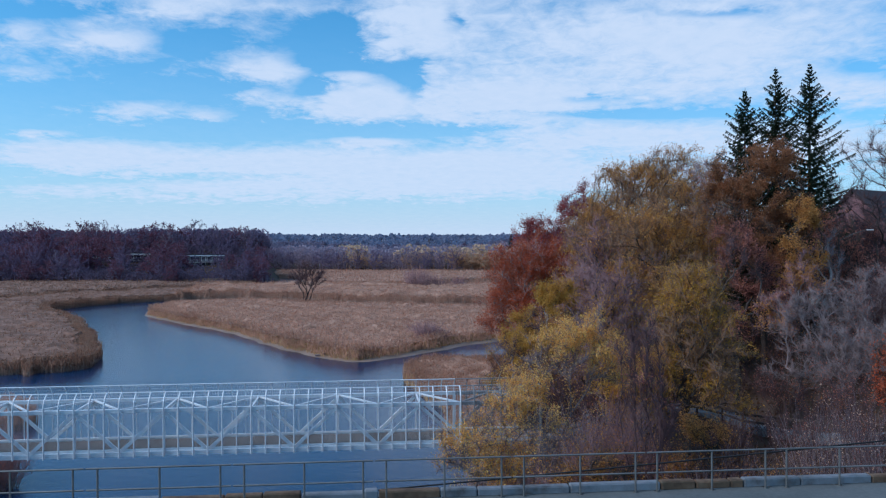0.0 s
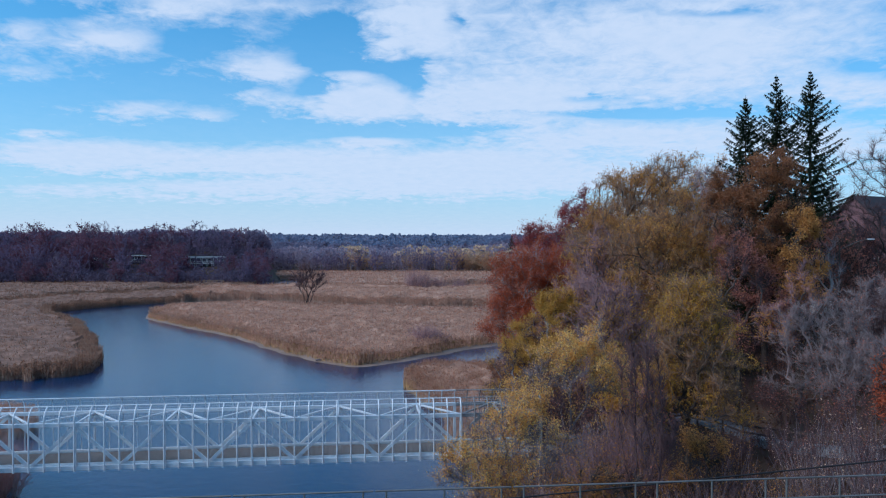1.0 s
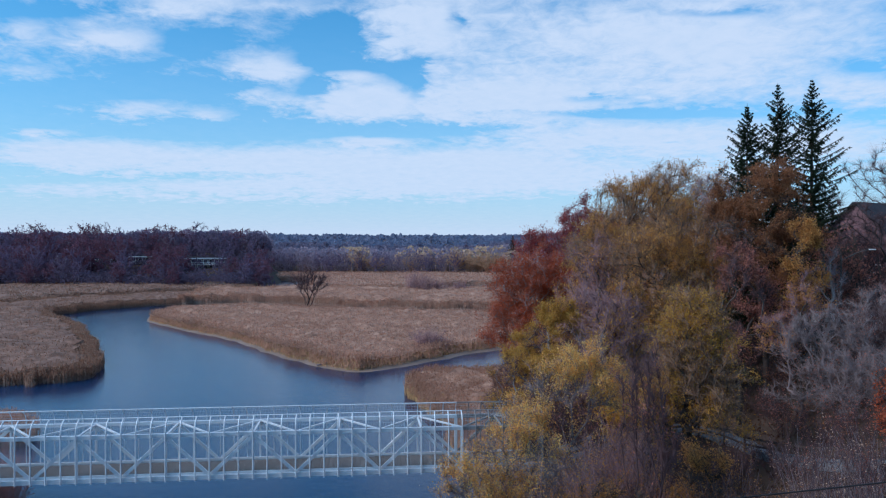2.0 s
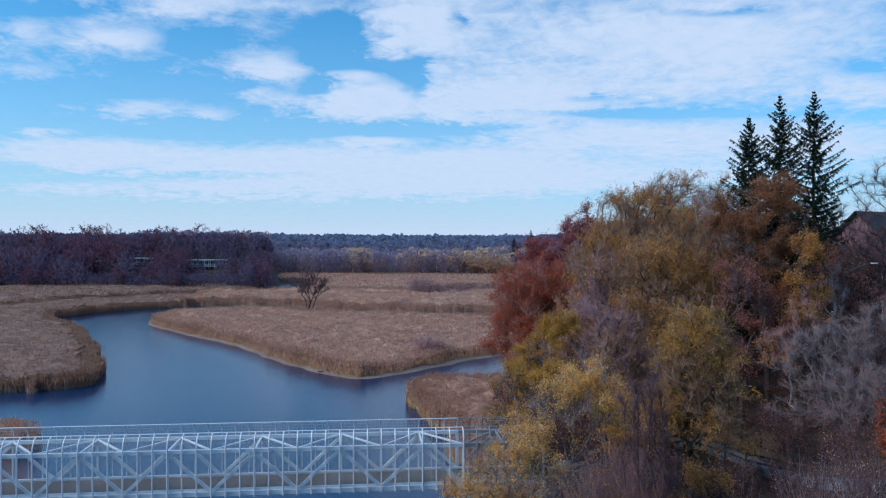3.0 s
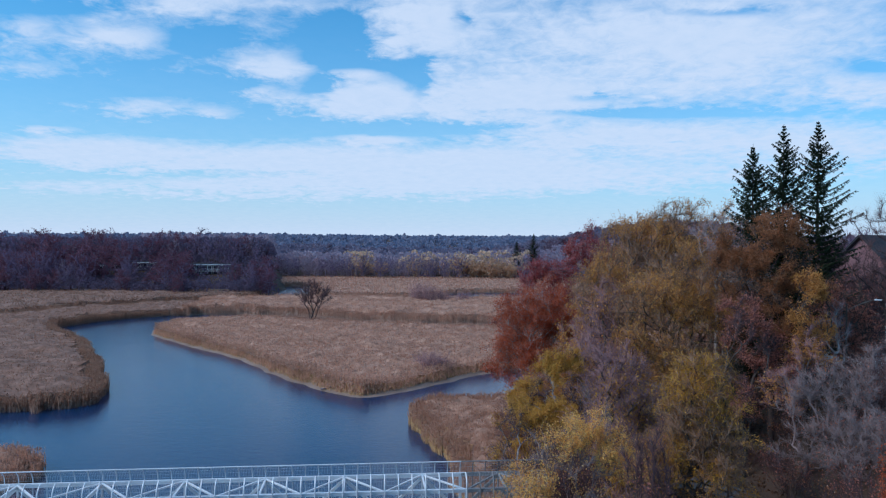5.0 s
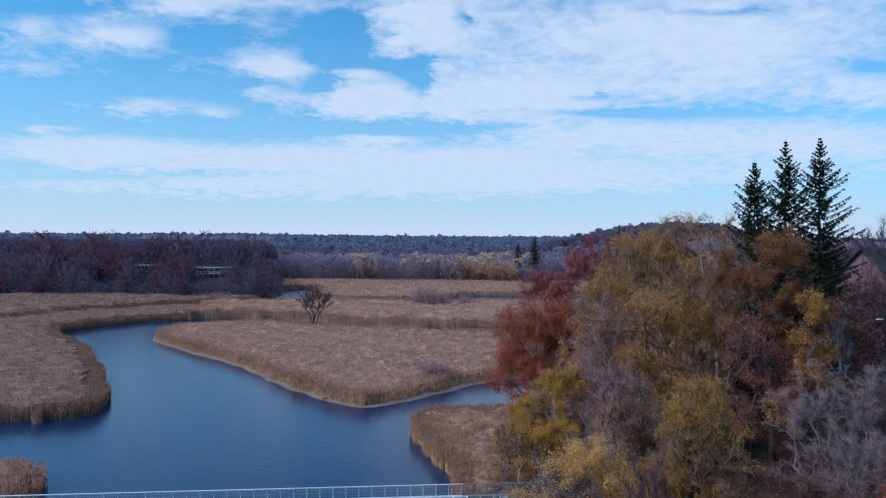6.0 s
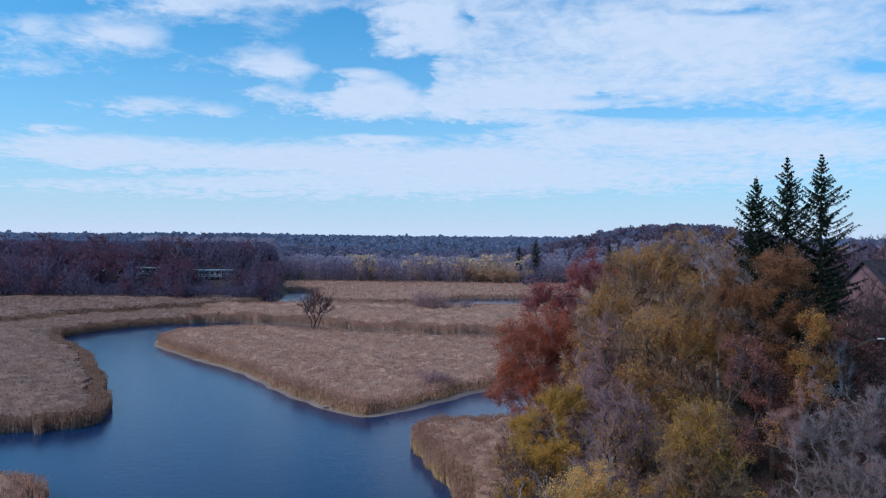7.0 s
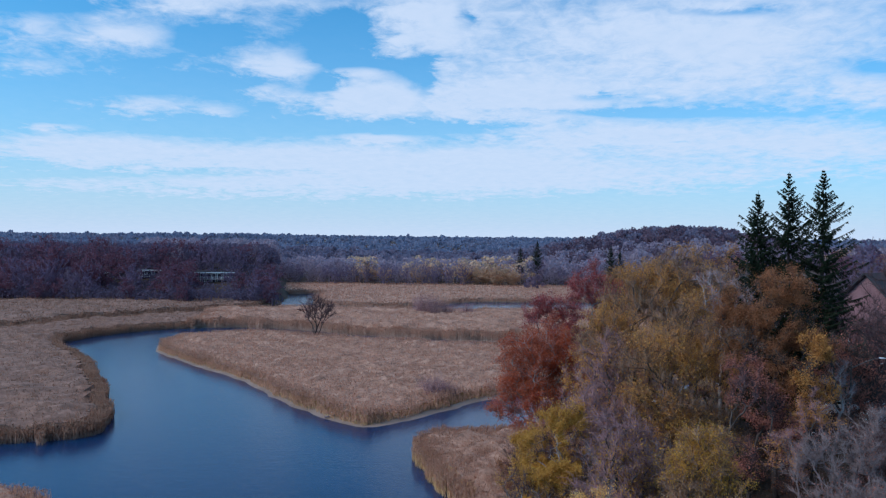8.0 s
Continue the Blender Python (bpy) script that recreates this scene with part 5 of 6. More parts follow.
# tall bare tree at the edge of the rise
leafy_tree("bare_tree", 39.0, 58.5, [(34.8, 58, 22.4, 3.8, 4.2, 4.6), (32.8, 57.5, 19.6, 1.9, 2.6, 2.8), (38, 58, 18, 4, 4, 4.8)], "tall leafless tree with dark limbs", M_BARK_DARK, None, 98, tips=330, leaves=0, twigs=6500, twig_len=0.9, twig_r=0.009, twig_mat=M_TWIG_PURPLE, fork=0.45, r_tip=0.01, bend=0.09, spread=0.45)
for k, (bx, by, tz) in enumerate(((37.6, 76, 20.5), (36.6, 69, 19.5), (35.6, 74, 21.5), (42.0, 73, 20.4), (45.0, 78, 20.4), (40.5, 70, 19.2))):
    gz = ground_height(bx, by)
    leafy_tree("bare_tree", bx, by, [(bx, by, gz + (tz - gz) * 0.62, 2.7, 2.6, (tz - gz) * 0.38)], "leafless purple-grey tree beside the parking area", M_BARK, L_RUSSET, 110 + k, tips=130, leaves=1200, size=0.13, twigs=4200, twig_len=0.9, twig_mat=M_TWIG_PURPLE)
for k, (bx, by, tz, mt) in enumerate(((16.5, 70, 17.5, 0), (21, 73, 20.5, 1), (26, 75, 21.5, 0), (13.5, 77, 14.5, 1), (18.5, 82, 17.0, 0), (10.5, 70, 10.5, 1), (30, 80, 21.5, 0))):
    gz = ground_height(bx, by)
    leafy_tree("autumn_tree", bx, by, [(bx, by, gz + (tz - gz) * 0.6, 3.2, 2.8, (tz - gz) * 0.4), (bx - 0.8, by, gz + (tz - gz) * 0.35, 3.0, 2.6, (tz - gz) * 0.3)], ("half-bare tree with dull brown leaves behind the willow", "half-bare tree with olive leaves behind the willow")[mt], M_BARK, (L_RUSSET, L_WILLOW)[mt], 120 + k, tips=150, leaves=8000, size=0.18, twigs=4200, twig_len=0.9, twig_mat=M_TWIG_MAUVE, twig_r=0.014)
leafy_tree("bare_tree", 29.5, 57.8, [(29.8, 57.6, 15.0, 1.2, 1.2, 2.8)], "thin leafless grey sapling", M_BARK_GREY, None, 99, tips=60, leaves=0, twigs=700, twig_len=0.7, twig_mat=M_TWIG_GREY)
leafy_tree("bare_tree", 10.4, 37.4, [(10.3, 37.4, 10.4, 1.5, 1.4, 2.8), (10.5, 37.3, 7.2, 1.4, 1.2, 2.6)], "slender leafless purple-brown tree with upright stems", M_TWIG_PURPLE, L_RUSSET, 102, bend=0.02, spread=0.9, r_tip=0.009, tips=90, leaves=500, size=0.11, twigs=3200, twig_len=0.8, twig_mat=M_TWIG_PURPLE, stems=3, fork=0.5)
leafy_tree("autumn_tree", 8.6, 37.0, [(8.4, 37, 4.6, 1.7, 1.5, 1.7), (6.6, 37.2, 3.9, 1.6, 1.4, 1.5)], "low shrubby tree with orange and gold leaves", M_BARK, L_GOLD, 103, tips=90, leaves=9000, size=0.08, twigs=2600, twig_len=0.6, stems=3, gap=0.5)
leafy_tree("autumn_tree", 13.6, 39.5, [(13.6, 39.5, 5.2, 1.9, 1.6, 2.0)], "shrubby tree with dull gold leaves", M_BARK, L_GOLD, 104, tips=80, leaves=8000, size=0.08, twigs=2400, twig_len=0.6, stems=3, gap=0.5)
leafy_tree("autumn_tree", 23.6, 38.6, [(23.8, 38.6, 9.4, 1.2, 1.2, 2.6)], "slim shrub with bright orange-red leaves", M_BARK, L_RED, 105, tips=70, leaves=4500, size=0.12, twigs=1200, twig_len=0.5)
# thicket along the near bank
g0 = random.Random(9)
spots = [(x, y) for y in (29, 32.5, 36, 39.5) for x in np.arange(6.0, 31, 2.6)]
for k, (sx, sy) in enumerate(spots):
    sx, sy = sx + g0.uniform(-0.9, 0.9), sy + g0.uniform(-1.2, 1.2)
    if sx < 9.5 and sy > 37 or 0.62 * sy + 1 < sx:
        continue
    dull = g0.random()
    room = 18.6 - 0.268 * sy - ground_height(sx, sy)
    thicket("thicket_shrub", sx, sy, "leafless purple-brown shrub with upright stems" if dull < 0.7 else "nearly bare shrub with a few russet leaves", 200 + k, stems=44, r=0.023, tall=min(room, g0.uniform(3.0, 4.6) * (1.25 if sx > 18 else 0.9)), spread=2.2, fan=0.42, size=0.07,
            mat=M_TWIG_PURPLE, stem_mat=M_TWIG_GREY, n_leaf=420 if dull < 0.35 else 800, leafs=L_GOLD if sx < 17 and dull > 0.4 else (L_DOTS, L_DOTS, L_RUSSET)[k % 3] if dull < 0.8 else L_ORANGE, twigs=280)
for k, (sx, sy) in enumerate([(6, 48), (8.5, 50.5), (11, 53), (14, 54), (6.5, 60), (12, 62), (14, 68), (10, 72), (8, 80), (36, 62), (33, 57), (31, 52), (35, 55), (38, 66), (40, 70), (42, 75), (44, 80), (38, 78), (46, 84), (36, 72), (41, 64), (33, 50), (31, 55), (9, 68), (12, 76), (14, 62), (9.5, 58), (10, 48), (13, 44.5), (16, 42.5), (18, 72), (16, 80), (20, 88), (26, 78)]):
    thicket("bank_shrub", sx, sy, "leafless brown shrub on the bank", 300 + k, stems=50, tall=g0.uniform(3.2, 5.0), spread=2.2, mat=M_TWIG_PURPLE, n_leaf=700, leafs=L_LITTER if sx > 27 else (L_RUSSET, L_OLIVE, L_LITTER)[k % 3], twigs=520, r=0.024)
for k, (sx, sy, hh) in enumerate([(2.4, 39.6, 4.4), (4.2, 37.6, 4.6), (5.6, 40.2, 5.2), (7.2, 38.6, 5.0), (3.2, 41.6, 5.0), (9.4, 41.0, 5.4), (8.0, 43.2, 5.0), (10.6, 43.6, 5.2), (5.0, 35.2, 3.4), (7.4, 34.6, 3.6)]):
    thicket("bank_shrub", sx, sy, "twiggy shrub with a few yellow leaves by the footbridge end", 370 + k, stems=40, tall=hh, spread=1.7, mat=(M_TWIG_GREY, M_TWIG_MAUVE)[k % 2], n_leaf=1500, leafs=(L_YELLOW, L_GOLD)[k % 2], twigs=900, r=0.018)
for k, (sx, sy) in enumerate([(-30.2, 50.8), (-31.4, 52.4), (-32.8, 53.4), (-31.8, 50)]):
    thicket("bank_shrub", sx, sy, "brown twiggy shrub on the far bank below the footbridge", 390 + k, stems=40, tall=3.9, spread=1.5, mat=M_TWIG_MAUVE, stem_mat=M_TWIG_OLIVE, n_leaf=700, leafs=L_RUSSET, twigs=900, r=0.018)
# fallen leaves over the bank
gl = np.random.default_rng(77)
lx, ly = gl.uniform(3, 42, 26000), gl.uniform(28, 80, 26000)
lz = height(lx, ly)
ok = lz > 0.3
litter = mesh_part("leaf_litter", *leaves_at(np.stack([lx, ly, lz + 0.04], 1)[ok], 0.2, gl, -0.1, 0.8), L_LITTER)
tagged(litter, "dark brown fallen leaves over the bank", "fallen leaves", kind="stuff")
# low scrub in the hollow and beside the path
for k, (sx, sy) in enumerate([(18, 46.5), (20, 44), (23.5, 46), (25, 44.5), (22, 60), (25, 63), (28, 61), (23, 57), (26.5, 57.5), (24, 66), (28, 67), (27.5, 44), (24, 54.5), (30, 49.5), (27.8, 48.8), (23.2, 50), (32, 47)]):
    thicket("scrub", sx, sy, "low dark leafless scrub on the bank", 420 + k, stems=40, tall=g0.uniform(1.6, 2.6), spread=1.9, mat=M_TWIG_PURPLE, n_leaf=350, leafs=(L_RUSSET, L_LITTER, L_ORANGE)[k % 3], twigs=600, r=0.014, size=0.11, fan=0.6)
# marsh trees
leafy_tree("marsh_tree", -36.3, 197.0, [(-36.0, 197, 8.6, 3.8, 3.6, 3.6), (-39.0, 197, 7.0, 2.4, 2.6, 3.0), (-32.8, 197, 7.4, 2.6, 2.6, 3.2), (-36.0, 196, 6.0, 3.4, 3.0, 2.6)], "small leafless many-stemmed tree standing in the reeds", M_BARK_DARK, None, 101, tips=150, leaves=0, twigs=4200, twig_len=1.3, twig_r=0.02, twig_mat=M_TWIG_PURPLE, stems=5, fork=0.3, r_tip=0.016, bend=0.05, spread=0.7)
for k, (sx, sy, hh) in enumerate([(-10, 247, 7.4), (-6.5, 246, 6.2), (-2, 248, 5), (5, 249, 4.4), (-3.4, 123, 3.0), (-1.6, 124, 2.4)]):
    thicket("marsh_shrub", sx, sy, "low leafless grey-brown shrub in the reeds", 340 + k, stems=60, tall=hh + 1.2, spread=2.8, mat=M_TWIG_MAUVE, stem_mat=M_TWIG_PURPLE, twigs=1500, r=0.03, group="marsh shrubs")


# ---- far woods ----
def far_tree(name, seed, tall, wide, kind, leaf_mat, twig_mat, label):
    """A wood-edge tree, its base at the origin."""
    g = np.random.default_rng(seed)
    blobs = [(0, 0, tall * 0.66, wide, wide, tall * 0.34), (g.normal(0, 1), g.normal(0, 1), tall * 0.36, wide * 0.95, wide * 0.95, tall * 0.33)]
    pts = crown_points(blobs, 80, g, shell=0.42, bottom=-0.95)
    segs = grow((0, 0, 0), (0, 0, tall * 0.4), pts, g, r_tip=0.012, bend=0.04, spread=0.6)
    n = 1500 if kind == "bare" else 300
    p0, p1 = sprays(segs, g, n, wide * 0.17, up=0.15, thin=0.3)
    ob = thing(name, (0, 0, -50), label, "tree")
    a, b, r0, r1 = segs
    mesh_part("trunk", *tubes(a, b, r0, r1, 3), M_FAR_TRUNK, ob)
    mesh_part("twig_spray", *spikes(p0, p1, 0.06), twig_mat, ob)["kind"] = "stuff"
    if kind != "bare":
        m = 1500
        k = g.integers(0, n, m)
        lp = p0[k] + (p1[k] - p0[k]) * g.uniform(0.1, 1.1, (m, 1)) + g.normal(0, 0.35, (m, 3))
        mesh_part("crown", *leaves_at(lp, 0.6, g, 0.1, 0.7), leaf_mat, ob)
    return ob


def scatter(protos, spots, group, g):
    """Copies of the trees at the spots (x, y, scale, which)."""
    for x, y, s, w in spots:
        o = copy_thing(protos[w], pose(x, y, ground_height(x, y) - 0.2, 0, 0, g.uniform(0, 360)))
        o.scale = (s * g.uniform(0.9, 1.15), s * g.uniform(0.9, 1.15), s)
        tagged(o, group=group)


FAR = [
    far_tree("woodland_tree", 401, 15.5, 6.0, "bare", None, M_FAR_PURPLE_HAZE, "leafless brown woodland tree, hazed purple"),
    far_tree("woodland_tree", 402, 16.0, 5.6, "bare", None, M_FAR_PURPLE_HAZE, "tall leafless brown woodland tree, hazed purple"),
    far_tree("woodland_oak", 403, 15.0, 6.2, "leaf", M_FAR_RED_HAZE, M_FAR_PURPLE_HAZE, "woodland oak with dull dark red leaves"),
    far_tree("woodland_oak", 404, 14.0, 6.2, "leaf", M_FAR_RED_HAZE, M_FAR_PURPLE_HAZE, "broad woodland oak with dark red leaves"),
    far_tree("woodland_tree", 405, 13.0, 5.6, "bare", None, M_FAR_GREY_HAZE, "leafless grey woodland tree"),
    far_tree("woodland_tree", 406, 12.0, 5.4, "leaf", M_FAR_GOLD, M_FAR_GREY_HAZE, "woodland tree with faded gold leaves"),
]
gw = random.Random(21)
spots = []
for row, y in enumerate((296, 304, 313, 324, 338, 356)):
    x = -0.235 * y - 3
    while x > -0.66 * y:
        spots.append((x + gw.uniform(-1.5, 1.5), y + gw.uniform(-3, 3), gw.choice((0.8, 0.9, 1.0, 1.08, 1.2)) * (0.74 if row == 0 else 1.0) * (0.62 + 0.38 * min(1.0, (-0.235 * y - x) / 24)), gw.choice((0, 0, 0, 1, 2, 2, 3, 3, 4))))
        x -= gw.uniform(5.0, 8.0)
spots.append((-73.0, 299.0, 0.82, 3))
# clearings in front of the houses
spots = [s for s in spots if not (s[1] < 331 and any(abs(s[0] / s[1] - c) < w for c, w in ((-0.324, 0.027), (-0.412, 0.016), (-0.464, 0.014))))]
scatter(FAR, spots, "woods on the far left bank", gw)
spots = []
for row, y in enumerate((424, 433, 445)):
    x = -0.235 * y - 12
    while x < 150:
        edge = row < 3
        w = gw.choice((4, 4, 4, 0, 0, 4) if edge else (0, 0, 1, 4, 4, 5, 5, 2))
        if edge and 8 < x < 52:
            w = gw.choice((5, 5, 4))
        spots.append((x + gw.uniform(-2, 2), y + gw.uniform(-4, 4), gw.uniform(0.8, 1.15) * (0.85 if edge else 1.0), w))
        x += gw.uniform(6.5, 10.5)
spots += [(7.0, 429, 1.2, 5), (14.0, 432, 1.05, 5), (26.0, 429, 1.15, 5), (33.0, 431, 1.0, 5), (-50.0, 436, 1.05, 5), (-42.0, 438, 0.95, 5), (-20.0, 437, 0.95, 5)]
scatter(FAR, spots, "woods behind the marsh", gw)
spots = []
for y in (180, 215, 250, 290, 330, 370, 410):
    x = float(right_shore(y)) + 26
    while x < y * 0.62 + 25:
        if x / y < 0.37 or x / y > 0.5:
            spots.append((x + gw.uniform(-3, 3), y + gw.uniform(-8, 8), gw.uniform(0.8, 1.15), gw.choice((0, 1, 2, 2, 3, 4, 5))))
        x += gw.uniform(9, 15)
scatter(FAR, spots, "woods on the right-hand slopes", gw)
for o in FAR:
    for c in list(o.children_recursive) + [o]:
        bpy.data.objects.remove(c)


def wood_stuff(name, x, y, tall, wide, k, leaf, mat, label, seed):
    """Crowns of woods far too many to count: a trunk and many small clumps of twigs to each tree."""
    g = np.random.default_rng(seed)
    n = len(x)
    z = height(x, y)
    d = unit_random(n * k, g)
    d *= g.uniform(0.82, 1.0, (n * k, 1))
    d[:, 2] = np.abs(d[:, 2]) * 1.2 - 0.3
    c = np.repeat(np.stack([x, y, z + tall * 0.5], 1), k, 0)
    p = c + d * np.stack([np.repeat(wide, k), np.repeat(wide, k), np.repeat(tall * 0.5, k)], 1)
    # upright ragged sprays, turned every way
    an = g.uniform(0, 2 * np.pi, n * k)
    u = np.stack([np.cos(an), np.sin(an), g.normal(0, 0.25, n * k)], 1)
    v = np.stack([g.normal(0, 0.3, n * k), g.normal(0, 0.3, n * k), np.ones(n * k)], 1)
    s = (np.repeat(leaf, k) * g.uniform(0.7, 1.3, n * k))[:, None]
    crown = np.stack([p - u * s, p - v * s * 0.8, p + u * s, p + v * s * 0.8], 1).reshape(-1, 3), np.arange(n * k * 4).reshape(-1, 4)
    t = spikes(np.stack([x, y, z - 0.5], 1), np.stack([x, y, z + tall * 0.7], 1), 0.3)
    ob = mesh_part(name, *joined(crown, t), mat)
    return tagged(ob, label, "woods", kind="stuff")


def far_woods():
    g = np.random.default_rng(55)
    # the valley floor behind the marsh, band behind band
    def band(name, n, y0, y1, mat, label, seed, tall, gold=None):
        y = y0 + (y1 - y0) * g.uniform(0, 1, n)
        x = g.uniform(-0.42, 0.62, n) * y
        ok = height(x, y) > 0.2
        if gold:
            ok &= np.any([np.abs(x / y - c) < w * g.uniform(0.4, 1.2, n) for c, w in gold], axis=0)
        x, y = x[ok], y[ok]
        wood_stuff(name, x, y, g.uniform(tall * 0.75, tall * 1.15, len(x)), g.uniform(4.4, 6.8, len(x)), 110, np.clip(y / 620, 0.75, 1.3), mat, label, seed)
    # the bands' colours carry the haze, bluer farther off
    band("valley_woods", 560, 450, 540, M_VALLEY_HAZE, "leafless woods behind the marsh, mauve-grey with painted haze", 56, 14.0)
    band("gold_woods", 520, 447, 520, M_VALLEY_GOLD_HAZE, "gold trees at the edge of the valley woods, paled by painted haze", 61, 14.5, ((-0.12, 0.02), (-0.03, 0.035), (0.06, 0.05)))
    band("far_valley_woods", 1300, 560, 880, M_VALLEY_FAR_HAZE, "darker woods across the valley, tinted mauve-blue with painted haze", 62, 13.0)
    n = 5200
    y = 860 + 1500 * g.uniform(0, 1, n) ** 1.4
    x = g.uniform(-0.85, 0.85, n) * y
    wood_stuff("hill_woods", x, y, g.uniform(9, 13, n) * np.where(g.uniform(0, 1, n) < 0.02, 1.4, 1.0), g.uniform(4.5, 7.0, n), 20, np.clip(y / 520, 1.7, 3.0), M_HILL_HAZE, "leafless woods over the distant hills, painted in haze blue", 57)
    n = 1200
    x, y = g.normal(230, 105, n), g.normal(600, 70, n)
    wood_stuff("slope_woods", x, y, g.uniform(9, 15, n), g.uniform(3.0, 5.0, n), 60, np.full(n, 0.95), M_SLOPE, "purple-grey leafless woods on the nearer hillside", 58)
    n = 460
    y = 345 + 110 * g.uniform(0, 1, n)
    x = -0.245 * y - g.uniform(0, 1, n) * y * 0.42
    wood_stuff("back_woods", x, y, g.uniform(8, 13, n), g.uniform(3.6, 5.6, n), 120, np.full(n, 0.5), M_BRUSH_HAZE, "dark woods behind the first trees, hazed purple-grey", 60)
    # brush under the edge of the left-hand woods
    n = 700
    y = 294 + 60 * g.uniform(0, 1, n) ** 1.4
    x = -0.235 * y - 1 - g.uniform(0, 1, n) * y * 0.42
    wood_stuff("wood_brush", x, y, g.uniform(2.5, 6.5, n), g.uniform(1.6, 3.0, n), 40, np.full(n, 0.34), M_BRUSH_HAZE, "dark leafless brush along the edge of the woods", 59)


far_woods()
for px, py, pt in ((52.0, 452.0, 27.5), (42.0, 455.0, 23.0), (90.0, 420.0, 25.0), (96.0, 424.0, 22.0)):
    spruce(px, py, pt, "dark green pine standing above the far woods", 500 + int(px), 4.2)


# ---- buildings and small things ----
def brick_building():
    ob = thing("brick_building", (50.0, 90.0, 9.7), "red brick building with a steep dark slate gable roof", "building", turn=-58)
    half, deep, eave, ridge = 6.0, 22.0, 7.0, 13.2
    bm = bmesh.new()
    prof = [(-half, 0), (half, 0), (half, eave), (0, ridge - 0.3), (-half, eave)]
    vs = [bm.verts.new((x, 0, z)) for x, z in prof]
    vb = [bm.verts.new((x, deep, z)) for x, z in prof]
    bm.faces.new(vs)
    bm.faces.new(vb[::-1])
    for k in range(5):
        bm.faces.new((vs[k], vb[k], vb[(k + 1) % 5], vs[(k + 1) % 5]))
    bmesh.ops.recalc_face_normals(bm, faces=bm.faces)
    part("wall", bm, M_BRICK, ob)
    for s in (-1, 1):
        bm = bmesh.new()
        a, b = Vector((0, -0.5, ridge)), Vector((s * (half + 0.6), -0.5, eave - 0.62))
        q = [a, b, b + Vector((0, deep + 1, 0)), a + Vector((0, deep + 1, 0))]
        lo = [bm.verts.new(p) for p in q]
        hi = [bm.verts.new(p + Vector((s * 0.12, 0, 0.16))) for p in q]
        bm.faces.new(lo)
        bm.faces.new(hi)
        for k in range(4):
            bm.faces.new((lo[k], lo[(k + 1) % 4], hi[(k + 1) % 4], hi[k]))
        bmesh.ops.recalc_face_normals(bm, faces=bm.faces)
        part("roof", bm, M_SLATE, ob)
    for x, z in ((-2.6, 4.0), (2.4, 4.0), (-2.6, 0.9), (2.4, 0.9)):
        w = part("window", box(bmesh.new(), (x - 0.6, -0.06, z), (x + 0.6, 0.05, z + 1.7), 0.01), M_WINDOW, ob)
        bm = bmesh.new()
        for lo, hi in (((x - 0.68, -0.1, z - 0.08), (x + 0.68, -0.02, z)), ((x - 0.68, -0.1, z + 1.7), (x + 0.68, -0.02, z + 1.78)), ((x - 0.68, -0.1, z), (x - 0.6, -0.02, z + 1.7)), ((x + 0.6, -0.1, z), (x + 0.68, -0.02, z + 1.7)), ((x - 0.6, -0.09, z + 0.82), (x + 0.6, -0.03, z + 0.88))):
            box(bm, lo, hi)
        part("frame", bm, M_WHITE, w)


brick_building()


def street_lamp(x, y, top):
    z = ground_height(x, y) - 0.1
    h = top - z
    ob = thing("street_lamp", (x, y, z), "grey street lamp with a long curved arm", "street lamp")
    mesh_part("pole", *tubes([(0, 0, 0), (0, 0, h * 0.5)], [(0, 0, h * 0.5), (0, 0, h - 0.3)], [0.09, 0.075], [0.075, 0.06], 8), M_BARK, ob)
    line = [(0, 0, h - 0.85), (0.6, 0, h - 0.55), (1.2, 0, h - 0.28), (1.8, 0, h - 0.08), (2.3, 0, h)]
    mesh_part("arm", *tubes(line[:-1], line[1:], 0.03, 0.025, 6), M_STEEL_DARK, ob)
    part("head", box(bmesh.new(), (2.2, -0.1, h - 0.05), (2.75, 0.1, h + 0.05), 0.03), M_STEEL, ob)


street_lamp(31.4, 58.6, 17.5)


